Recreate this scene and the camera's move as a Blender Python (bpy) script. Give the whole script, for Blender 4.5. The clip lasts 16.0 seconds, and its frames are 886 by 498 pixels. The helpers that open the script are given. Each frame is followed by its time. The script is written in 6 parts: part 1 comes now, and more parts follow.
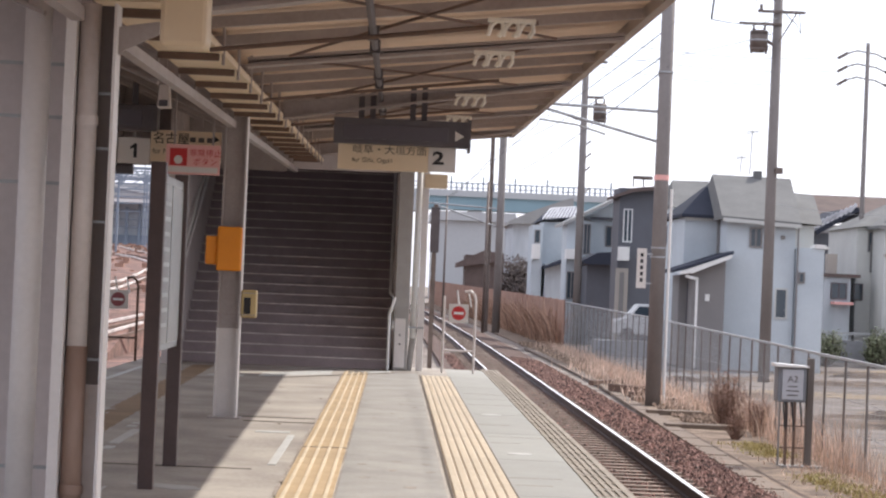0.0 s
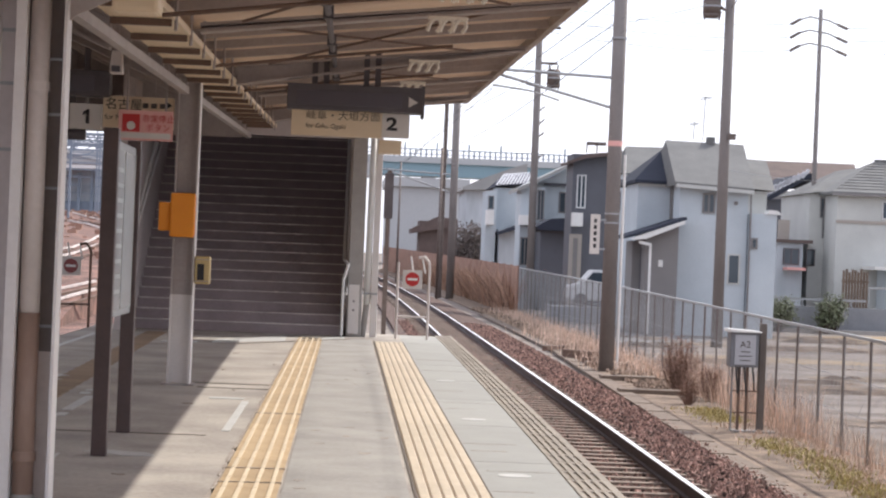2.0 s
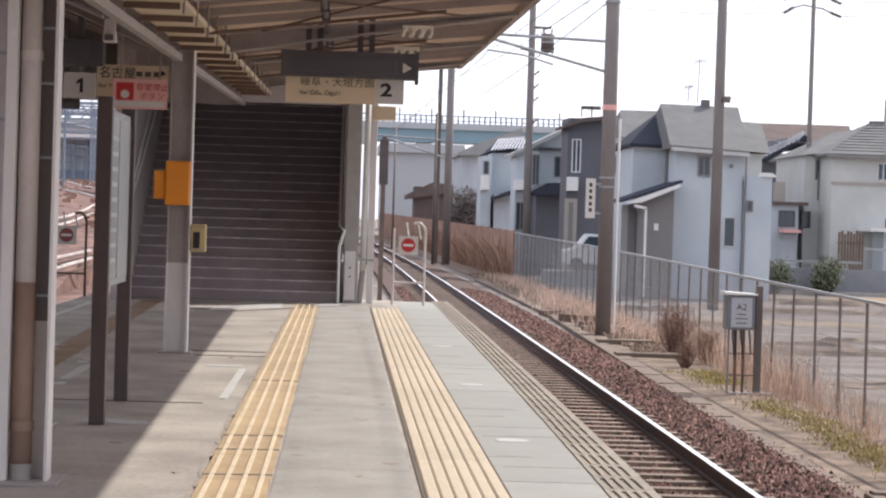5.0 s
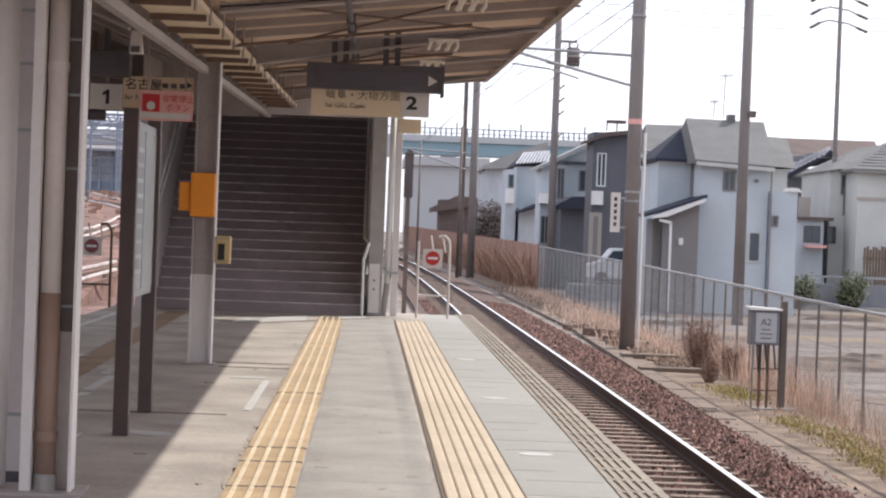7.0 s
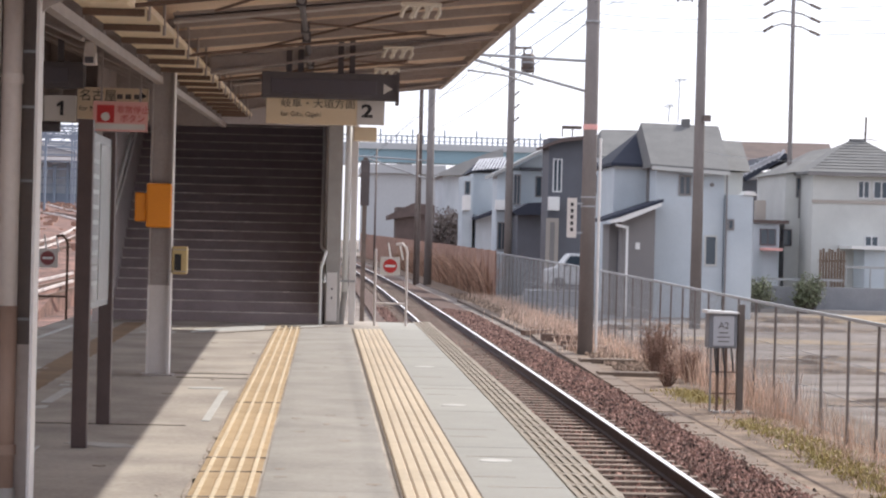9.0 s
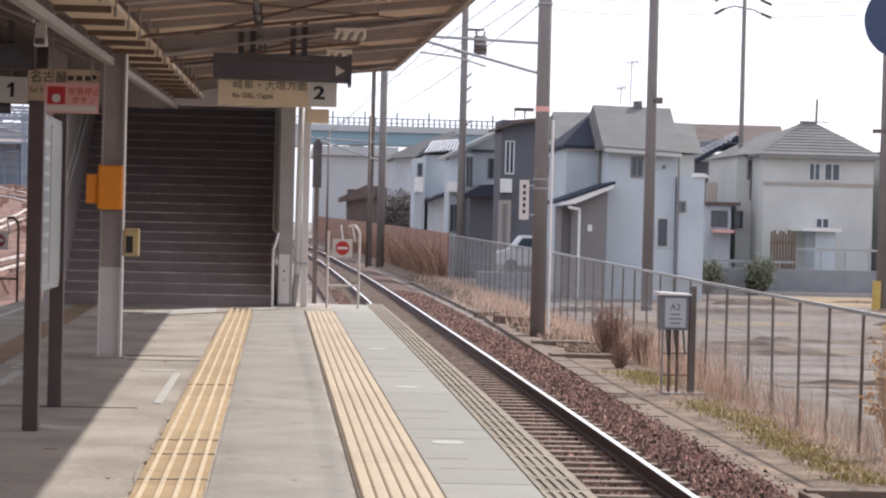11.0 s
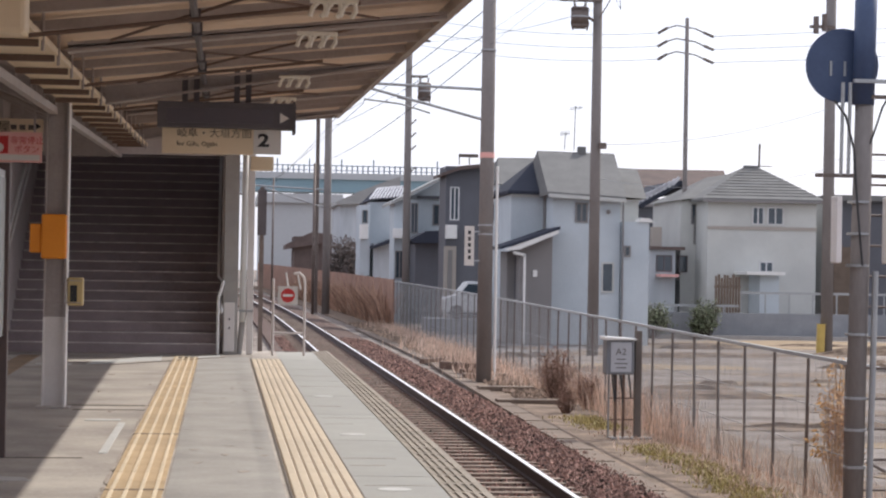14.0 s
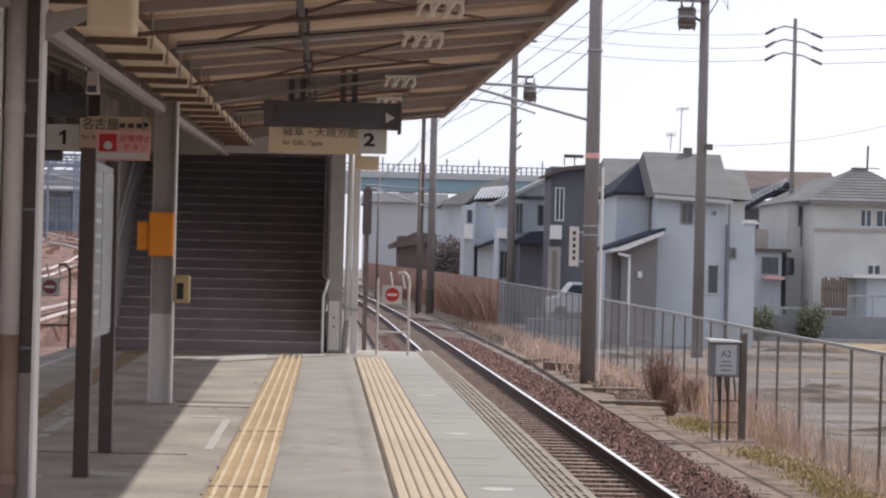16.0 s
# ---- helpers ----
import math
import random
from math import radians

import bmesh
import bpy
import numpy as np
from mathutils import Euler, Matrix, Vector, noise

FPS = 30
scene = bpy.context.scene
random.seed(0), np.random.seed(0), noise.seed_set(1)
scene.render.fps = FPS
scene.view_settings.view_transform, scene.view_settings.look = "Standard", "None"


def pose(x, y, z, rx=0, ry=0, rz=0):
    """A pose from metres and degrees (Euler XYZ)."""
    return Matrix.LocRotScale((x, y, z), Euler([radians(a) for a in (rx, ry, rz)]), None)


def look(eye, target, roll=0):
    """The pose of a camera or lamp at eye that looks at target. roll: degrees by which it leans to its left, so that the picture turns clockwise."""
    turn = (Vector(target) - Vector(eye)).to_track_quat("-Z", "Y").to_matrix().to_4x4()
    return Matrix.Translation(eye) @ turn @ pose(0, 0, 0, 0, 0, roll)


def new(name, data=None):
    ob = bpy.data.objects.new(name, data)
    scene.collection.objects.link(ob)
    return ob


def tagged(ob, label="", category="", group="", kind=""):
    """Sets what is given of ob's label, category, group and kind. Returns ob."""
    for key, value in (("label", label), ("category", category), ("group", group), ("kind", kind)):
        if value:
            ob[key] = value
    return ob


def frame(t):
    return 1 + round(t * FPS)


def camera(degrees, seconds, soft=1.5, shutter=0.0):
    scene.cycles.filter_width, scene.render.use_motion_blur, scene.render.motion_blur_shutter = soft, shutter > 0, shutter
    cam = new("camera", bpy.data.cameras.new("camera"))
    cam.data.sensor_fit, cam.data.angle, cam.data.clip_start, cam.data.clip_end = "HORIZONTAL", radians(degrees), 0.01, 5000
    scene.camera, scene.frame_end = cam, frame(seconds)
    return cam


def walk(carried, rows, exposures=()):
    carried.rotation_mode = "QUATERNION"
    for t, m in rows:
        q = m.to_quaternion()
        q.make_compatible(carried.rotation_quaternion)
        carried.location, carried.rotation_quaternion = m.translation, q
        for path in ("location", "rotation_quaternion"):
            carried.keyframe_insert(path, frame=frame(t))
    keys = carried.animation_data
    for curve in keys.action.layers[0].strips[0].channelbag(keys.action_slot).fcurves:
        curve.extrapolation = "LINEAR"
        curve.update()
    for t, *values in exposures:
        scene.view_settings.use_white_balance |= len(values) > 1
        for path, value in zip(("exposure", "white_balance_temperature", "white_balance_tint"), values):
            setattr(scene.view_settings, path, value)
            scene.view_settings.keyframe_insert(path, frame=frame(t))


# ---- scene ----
cam = camera(23.3, 16.0, soft=2.2)
EYE = (0.0, 0.0, 1.5)
ROWS = [
    (0.0, -1.297, 0.929, -2.429),
    (0.5, -1.849, 0.255, -2.597),
    (1.0, -2.711, -0.169, -2.396),
    (1.5, -2.897, -0.118, -2.353),
    (2.0, -2.529, 0.075, -2.364),
    (2.5, -2.279, 0.151, -1.906),
    (3.0, -2.206, 0.058, -1.599),
    (3.5, -2.204, -0.591, -1.634),
    (3.7, -2.705, -1.066, -1.856),
    (5.8, -2.454, -0.168, -1.649),
    (6.0, -1.539, -0.002, -1.346),
    (6.5, -1.030, -0.242, -1.614),
    (7.0, -1.990, -0.509, -2.146),
    (7.5, -2.779, -0.804, -1.845),
    (8.0, -3.430, -0.638, -1.679),
    (8.5, -3.357, -0.374, -1.547),
    (8.7, -3.134, -0.278, -1.419),
    (10.8, -3.908, -0.443, -1.460),
    (11.0, -4.405, -0.727, -1.408),
    (11.5, -4.694, -0.768, -1.326),
    (12.0, -4.896, -1.202, -1.428),
    (12.5, -6.298, -1.638, -1.355),
    (13.0, -6.336, -1.732, -1.647),
    (13.5, -6.646, 0.039, -0.936),
    (14.0, -5.861, 0.540, -0.966),
    (14.5, -5.248, 1.121, -1.124),
    (15.0, -4.869, 0.655, -0.995),
    (15.5, -3.939, 0.718, -1.331),
    (16.0, -3.078, 0.485, -1.406),
]

walk(cam, [(t, pose(*EYE, 90 + pitch, roll, yaw)) for t, yaw, pitch, roll in ROWS], exposures=[(0.0, 0.09), (3.5, 0.05), (5.0, 0.01), (6.0, -0.05), (6.6, 0.03), (8.0, 0.05), (12.0, -0.07), (13.0, -0.06), (13.5, -0.08), (14.0, -0.22), (14.5, -0.42), (15.0, -0.42), (16.0, -0.34)])

# ---------------------------------------------------------------- light
SUN = Vector((0.875, 0.85, 1.0)).normalized()
world = bpy.data.worlds.new("sky")
scene.world = world
world.use_nodes = True
wn = world.node_tree
sky = wn.nodes.new("ShaderNodeTexSky")
sky.sky_type = "NISHITA"
sky.sun_disc = False
sky.sun_elevation = math.asin(SUN.z)
sky.sun_rotation = math.atan2(SUN.x, SUN.y)
sky.air_density, sky.dust_density, sky.ozone_density = 1.0, 2.0, 1.0
haze = wn.nodes.new("ShaderNodeMix")          # thin bright winter haze over the whole sky
haze.data_type = "RGBA"
haze.inputs[0].default_value = 0.75
haze.inputs[7].default_value = (9.2, 9.4, 10.8, 1)
wn.links.new(sky.outputs[0], haze.inputs[6])
wn.links.new(haze.outputs[2], wn.nodes["Background"].inputs[0])
wn.nodes["Background"].inputs[1].default_value = 0.145
sun_data = bpy.data.lights.new("sun", "SUN")
sun_data.energy, sun_data.angle, sun_data.color = 5.0, radians(0.5), (1.0, 0.935, 0.86)
sun = new("sun", sun_data)
sun.matrix_world = look(SUN * 50, (0, 0, 0))


# ---------------------------------------------------------------- materials
def material(name, col, col2=None, rough=0.7, metal=0.0, scale=3.0, fine=40.0, amount=0.5, bump=0.15, island=0.0, spec=0.4, stretch=(1, 1, 1), rnd=0.0):
    """Two scales of variation between col and col2, fine relief, optional variation per piece."""
    m = bpy.data.materials.new(name)
    m.use_nodes = True
    nt = m.node_tree
    n, l = nt.nodes, nt.links
    b = n["Principled BSDF"]
    col2 = col2 or tuple(c * 0.7 for c in col)
    tc = n.new("ShaderNodeTexCoord")
    mp = n.new("ShaderNodeMapping")
    mp.inputs["Scale"].default_value = stretch
    l.new(tc.outputs["Object"], mp.inputs[0])
    big = n.new("ShaderNodeTexNoise")
    big.inputs["Scale"].default_value, big.inputs["Detail"].default_value, big.inputs["Roughness"].default_value = scale, 5, 0.6
    small = n.new("ShaderNodeTexNoise")
    small.inputs["Scale"].default_value, small.inputs["Detail"].default_value = fine, 3
    l.new(mp.outputs[0], big.inputs["Vector"])
    l.new(mp.outputs[0], small.inputs["Vector"])
    add = n.new("ShaderNodeMath")
    add.operation = "MULTIPLY_ADD"
    l.new(small.outputs[0], add.inputs[0])
    add.inputs[1].default_value = 0.45
    l.new(big.outputs[0], add.inputs[2])
    ramp = n.new("ShaderNodeMapRange")
    ramp.inputs["From Min"].default_value, ramp.inputs["From Max"].default_value = 0.72 - 0.32, 0.72 + 0.32
    ramp.inputs["To Min"].default_value, ramp.inputs["To Max"].default_value = 0.5 - amount, 0.5 + amount
    l.new(add.outputs[0], ramp.inputs[0])
    mix = n.new("ShaderNodeMix")
    mix.data_type = "RGBA"
    mix.inputs[6].default_value, mix.inputs[7].default_value = (*col2, 1), (*col, 1)
    l.new(ramp.outputs[0], mix.inputs[0])
    out = mix.outputs[2]
    if rnd or island:
        src = n.new("ShaderNodeObjectInfo").outputs["Random"] if rnd else n.new("ShaderNodeNewGeometry").outputs["Random Per Island"]
        k = rnd or island
        r = n.new("ShaderNodeMapRange")
        r.inputs["To Min"].default_value, r.inputs["To Max"].default_value = 1 - k, 1 + k
        l.new(src, r.inputs[0])
        sc = n.new("ShaderNodeVectorMath")
        sc.operation = "SCALE"
        l.new(out, sc.inputs[0])
        l.new(r.outputs[0], sc.inputs["Scale"])
        out = sc.outputs[0]
    l.new(out, b.inputs["Base Color"])
    b.inputs["Roughness"].default_value, b.inputs["Metallic"].default_value = rough, metal
    b.inputs["Specular IOR Level"].default_value = spec
    if bump:
        bp = n.new("ShaderNodeBump")
        bp.inputs["Strength"].default_value, bp.inputs["Distance"].default_value = bump, 0.02
        l.new(add.outputs[0], bp.inputs["Height"])
        l.new(bp.outputs[0], b.inputs["Normal"])
    return m


def glass_dark(name, col=(0.05, 0.07, 0.09)):
    m = material(name, col, rough=0.08, amount=0.2, bump=0.0, spec=0.6)
    return m


CONC = material("platform_concrete", (0.435, 0.395, 0.348), (0.265, 0.236, 0.212), 0.85, scale=0.9, fine=25, amount=0.9, bump=0.2)
GREYC = material("grey_patch_concrete", (0.365, 0.348, 0.322), (0.262, 0.248, 0.229), 0.85, scale=1.4, fine=25, amount=0.8, bump=0.2)
MORTAR = material("broken_mortar", (0.42, 0.37, 0.32), (0.25, 0.21, 0.18), 0.95, scale=9, fine=40, amount=0.9, bump=0.4)
SLAB = material("edge_slab_concrete", (0.362, 0.360, 0.335), (0.285, 0.283, 0.266), 0.85, scale=1.5, fine=30, amount=0.5, rnd=0.06)
NOSE = material("nosing_concrete", (0.36, 0.315, 0.262), (0.235, 0.205, 0.172), 0.85, scale=4, fine=40, rnd=0.08)
JOINT = material("dark_joint", (0.14, 0.115, 0.095), rough=0.9)
YELLOW = material("guide_tile_yellow", (0.515, 0.390, 0.240), (0.375, 0.262, 0.150), 0.7, scale=3, fine=30, rnd=0.10)
YBAR = material("guide_bar_worn", (0.69, 0.60, 0.45), (0.57, 0.465, 0.32), 0.7, scale=5, fine=40, rnd=0.08)
CREAM = material("warning_tile_cream", (0.26, 0.19, 0.12), (0.19, 0.13, 0.078), 0.7, scale=3, fine=30, rnd=0.08)
FARTILE = material("far_tile_brown", (0.30, 0.205, 0.125), (0.20, 0.135, 0.085), 0.75, scale=3, fine=30, rnd=0.1)
DOT = material("warning_dot", (0.70, 0.605, 0.475), (0.58, 0.485, 0.36), 0.7, scale=6, fine=40, rnd=0.06)
LINE = material("white_line_paint", (0.581, 0.581, 0.565), (0.387, 0.387, 0.371), 0.7, scale=6, fine=40)
BALLAST = material("ballast_bed", (0.15, 0.09, 0.072), (0.04, 0.027, 0.024), 0.95, scale=14, fine=60, amount=0.7, bump=0.6)
STONE = material("ballast_stone", (0.37, 0.22, 0.175), (0.06, 0.034, 0.030), 0.95, scale=8, fine=60, island=0.9, bump=0.2)
RUBBLE = material("verge_rubble", (0.34, 0.25, 0.185), (0.14, 0.10, 0.075), 0.95, scale=8, fine=50, island=0.6, bump=0.2)
SLEEPER = material("sleeper_concrete", (0.30, 0.235, 0.19), (0.17, 0.125, 0.10), 0.9, scale=5, fine=40, rnd=0.15)
RUST = material("rail_rust", (0.105, 0.076, 0.075), (0.060, 0.042, 0.042), 0.8, scale=5, fine=60)
RAILTOP = material("rail_polished_steel", (0.92, 0.91, 0.90), (0.8, 0.8, 0.8), 0.45, metal=1.0, scale=3, fine=30, bump=0.0)
GRAVEL = material("lot_gravel", (0.275, 0.238, 0.212), (0.115, 0.086, 0.07), 0.95, scale=0.8, fine=12, amount=1.5, bump=0.4, stretch=(0.4, 1, 1))
ASPH = material("lane_asphalt", (0.19, 0.185, 0.185), (0.13, 0.125, 0.125), 0.9, scale=0.6, fine=15, amount=0.7)
DRYG = material("dry_turf", (0.33, 0.245, 0.155), (0.20, 0.145, 0.09), 0.95, scale=1.2, fine=14, amount=0.8, bump=0.4)
SOIL = material("trackside_soil", (0.26, 0.19, 0.138), (0.10, 0.07, 0.05), 0.95, scale=2.2, fine=24, amount=1.2, bump=0.5)
TROUGH = material("trough_concrete", (0.215, 0.162, 0.126), (0.125, 0.094, 0.073), 0.9, scale=2, fine=25, rnd=0.1)
GRASS = material("green_grass", (0.47, 0.40, 0.16), (0.33, 0.26, 0.12), 0.8, scale=2, fine=10, island=0.4)
DRY = material("dry_grass", (0.72, 0.55, 0.44), (0.54, 0.39, 0.30), 0.85, scale=2, fine=10, island=0.35)
BUSH = material("dry_bush", (0.34, 0.215, 0.165), (0.18, 0.115, 0.09), 0.9, scale=3, fine=20, island=0.4)
BUSHD = material("dark_twigs", (0.16, 0.13, 0.12), (0.09, 0.075, 0.07), 0.9, scale=3, fine=20, island=0.4)
GOLD = material("golden_shrub", (0.64, 0.37, 0.14), (0.46, 0.25, 0.08), 0.85, scale=3, fine=20, island=0.35)
VINE = material("dry_vine_brown", (0.46, 0.30, 0.22), (0.27, 0.17, 0.12), 0.9, scale=3, fine=20, island=0.45)
LEAF = material("shrub_leaf", (0.13, 0.15, 0.08), (0.07, 0.085, 0.05), 0.7, scale=4, fine=20, island=0.5)
POLEC = material("pole_concrete", (0.265, 0.242, 0.232), (0.175, 0.157, 0.150), 0.85, spec=0.15, scale=2, fine=40, stretch=(1, 1, 0.3))
STEEL = material("galvanised_steel", (0.42, 0.43, 0.44), (0.30, 0.31, 0.32), 0.5, metal=0.6, scale=4, fine=40, bump=0.05)
FENCEM = material("fence_steel", (0.20, 0.165, 0.15), (0.11, 0.085, 0.075), 0.6, metal=0.3, scale=4, fine=40, bump=0.05)
DARKST = material("dark_steel", (0.125, 0.112, 0.120), (0.075, 0.066, 0.074), 0.6, metal=0.2, scale=4, fine=40, bump=0.05)
BROWNST = material("brown_painted_steel", (0.10, 0.068, 0.064), (0.066, 0.044, 0.041), 0.45, scale=4, fine=40, bump=0.05)
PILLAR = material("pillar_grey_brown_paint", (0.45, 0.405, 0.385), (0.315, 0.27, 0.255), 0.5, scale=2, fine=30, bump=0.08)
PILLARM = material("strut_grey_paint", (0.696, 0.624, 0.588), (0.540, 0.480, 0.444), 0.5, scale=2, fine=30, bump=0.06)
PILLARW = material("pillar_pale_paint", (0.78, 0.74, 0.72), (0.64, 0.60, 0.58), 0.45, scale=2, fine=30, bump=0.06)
PIPE = material("drain_pipe_beige", (0.36, 0.25, 0.20), (0.26, 0.17, 0.13), 0.5, scale=1.5, fine=30, stretch=(1, 1, 0.4))
BEAM = material("canopy_beam_paint", (0.42, 0.368, 0.35), (0.275, 0.235, 0.22), 0.6, scale=2, fine=30, bump=0.08)
DECK = material("canopy_deck", (0.80, 0.62, 0.47), (0.50, 0.37, 0.28), 0.7, scale=0.8, fine=20, bump=0.1, stretch=(0.432, 0.850, 0.850))
RUSTB = material("rusty_bracket", (0.180, 0.112, 0.083), (0.105, 0.068, 0.053), 0.7, scale=4, fine=40)
TRAY = material("tray_cream_paint", (0.80, 0.66, 0.48), (0.66, 0.53, 0.37), 0.5, scale=2, fine=30, bump=0.05)
FASCIA = material("fascia_paint", (0.42, 0.36, 0.32), (0.30, 0.25, 0.22), 0.55, scale=2, fine=30)
STAIR = material("stair_concrete", (0.37, 0.305, 0.315), (0.24, 0.195, 0.20), 0.85, scale=2, fine=30)
NOSING = material("stair_nosing_worn", (0.80, 0.73, 0.69), (0.42, 0.36, 0.34), 0.6, scale=3, fine=40, amount=0.9)
# brown paint with the shade of the pillar's recess mixed in
WEBSHADE = material("web_recess_brown", (0.22, 0.18, 0.165), (0.15, 0.12, 0.11), 0.5, scale=2, fine=30, bump=0.05)
STWALL = material("stair_wall_paint", (0.62, 0.56, 0.55), (0.46, 0.41, 0.40), 0.7, scale=1, fine=20)
DARKPOST = material("weathered_dark_post", (0.17, 0.145, 0.13), (0.10, 0.082, 0.072), 0.85, scale=4, fine=40, stretch=(1, 1, 0.3))
CONCPOST = material("concrete_post", (0.42, 0.40, 0.38), (0.30, 0.28, 0.26), 0.85, scale=3, fine=40)
WHITE = material("white_paint", (0.80, 0.79, 0.77), (0.68, 0.67, 0.65), 0.5, scale=3, fine=40, bump=0.05)
ORANGE = material("orange_box", (0.85, 0.30, 0.02), (0.72, 0.24, 0.015), 0.45, scale=4, fine=40, amount=0.3, bump=0.03)
YBOX = material("yellowed_box", (0.590, 0.451, 0.221), (0.492, 0.361, 0.164), 0.5, scale=4, fine=40, bump=0.03)
SIGNCREAM = material("sign_cream", (0.72, 0.58, 0.40), (0.64, 0.50, 0.34), 0.45, scale=2, fine=30, amount=0.3, bump=0.0)
SIGNWHITE = material("sign_white", (0.66, 0.62, 0.58), (0.58, 0.54, 0.50), 0.45, scale=2, fine=30, amount=0.3, bump=0.0)
INKF = material("faded_ink", (0.12, 0.10, 0.09), rough=0.6, bump=0.0)
INK = material("sign_ink", (0.03, 0.028, 0.03), rough=0.6, bump=0.0)
PINK = material("sign_pink", (0.78, 0.42, 0.38), (0.7, 0.36, 0.33), 0.5, amount=0.3, bump=0.0)
RED = material("sign_red", (0.55, 0.035, 0.035), (0.45, 0.03, 0.03), 0.5, amount=0.3, bump=0.0)
REDFADED = material("sign_red_faded", (0.30, 0.085, 0.085), (0.22, 0.06, 0.062), 0.6, amount=0.4, bump=0.0)
BOXGREY = material("box_grey_paint", (0.20, 0.21, 0.23), (0.15, 0.155, 0.17), 0.5, scale=3, fine=30, bump=0.04)
BOXPALE = material("box_pale_plate", (0.48, 0.49, 0.52), (0.38, 0.39, 0.42), 0.5, scale=3, fine=30, bump=0.0)
BOARD = material("poster_board", (0.528, 0.536, 0.536), (0.400, 0.416, 0.416), 0.25, scale=6, fine=50, amount=0.4, bump=0.0)
LED = material("led_screen", (0.105, 0.092, 0.108), (0.078, 0.068, 0.080), 0.3, amount=0.4, bump=0.0)
LAMPM = material("lamp_tube_white", (0.85, 0.80, 0.70), rough=0.4, bump=0.0)
DISC = material("signal_disc_blue", (0.060, 0.090, 0.170), (0.040, 0.060, 0.120), 0.5, scale=3, fine=30, bump=0.03)
# white wall paint with the blue of distance haze mixed in
WALLW = material("house_wall_haze_white", (0.555, 0.605, 0.64), (0.44, 0.49, 0.53), 0.8, scale=0.5, fine=20, amount=0.75)
WALLC = material("house_wall_cream", (0.58, 0.585, 0.56), (0.47, 0.475, 0.46), 0.8, scale=0.5, fine=20, amount=0.75)
WALLP = material("shed_pale_cladding", (0.533, 0.568, 0.602), (0.387, 0.421, 0.456), 0.7, scale=0.6, fine=4, amount=0.8, bump=0.0, stretch=(0.850, 0.850, 0.172))
WALLG = material("house_wall_grey", (0.25, 0.235, 0.23), (0.19, 0.18, 0.18), 0.8, scale=0.8, fine=20, amount=0.4)
WALLD = material("house_wall_dark", (0.125, 0.128, 0.150), (0.085, 0.087, 0.10), 0.7, scale=0.8, fine=20, amount=0.4)
WALLT = material("house_wall_tan", (0.42, 0.38, 0.34), (0.34, 0.30, 0.27), 0.8, scale=0.8, fine=20, amount=0.4)
ROOFG = material("roof_slate_grey", (0.21, 0.21, 0.205), (0.14, 0.14, 0.14), 0.85, spec=0.15, scale=1, fine=15, amount=0.5)
ROOFD = material("roof_slate_dark", (0.05, 0.055, 0.075), (0.035, 0.04, 0.055), 0.85, spec=0.15, scale=1, fine=15, amount=0.5)
ROOFP = material("roof_sheet_pale", (0.34, 0.34, 0.33), (0.27, 0.27, 0.265), 0.5, scale=1, fine=15, amount=0.5)
ROOFB = material("roof_tile_brown", (0.16, 0.12, 0.11), (0.10, 0.08, 0.075), 0.85, spec=0.15, scale=1, fine=15, amount=0.5)
TILEW = material("roof_tile_glazed", (0.62, 0.62, 0.65), (0.32, 0.32, 0.35), 0.25, scale=3, fine=15, amount=0.6)
PANE = glass_dark("window_pane")
FRAMEW = material("window_frame_white", (0.70, 0.70, 0.70), rough=0.5, bump=0.0)
BLOCK = material("block_wall_grey", (0.32, 0.33, 0.35), (0.20, 0.21, 0.23), 0.9, scale=1, fine=15)
CAR = material("car_white_paint", (0.78, 0.78, 0.78), rough=0.25, amount=0.1, bump=0.0)
VIAD = material("viaduct_blue_grey", (0.25, 0.36, 0.41), (0.20, 0.30, 0.35), 0.7, scale=0.1, fine=2, amount=0.4)
VIADC = material("viaduct_concrete", (0.484, 0.495, 0.506), (0.396, 0.407, 0.418), 0.8, scale=0.1, fine=2, amount=0.4)
# steel colour lightened towards blue to hold the distance haze
VIADG = material("far_steel_haze_blue", (0.272, 0.323, 0.391), (0.187, 0.221, 0.272), 0.7, scale=0.3, fine=3, amount=0.4, bump=0.0)
REDSOIL = material("weathered_red_ballast", (0.25, 0.135, 0.105), (0.07, 0.042, 0.036), 0.95, scale=1.2, fine=8, amount=1.2, bump=0.5)
REDFENCE = material("rusty_fence_panel", (0.42, 0.245, 0.18), (0.22, 0.13, 0.098), 0.8, scale=1.5, fine=15, amount=0.9)
YELLOWP = material("pole_guard_yellow", (0.58, 0.42, 0.12), (0.42, 0.29, 0.08), 0.6)
CABLE = material("cable_black", (0.05, 0.05, 0.055), rough=0.6, bump=0.0)


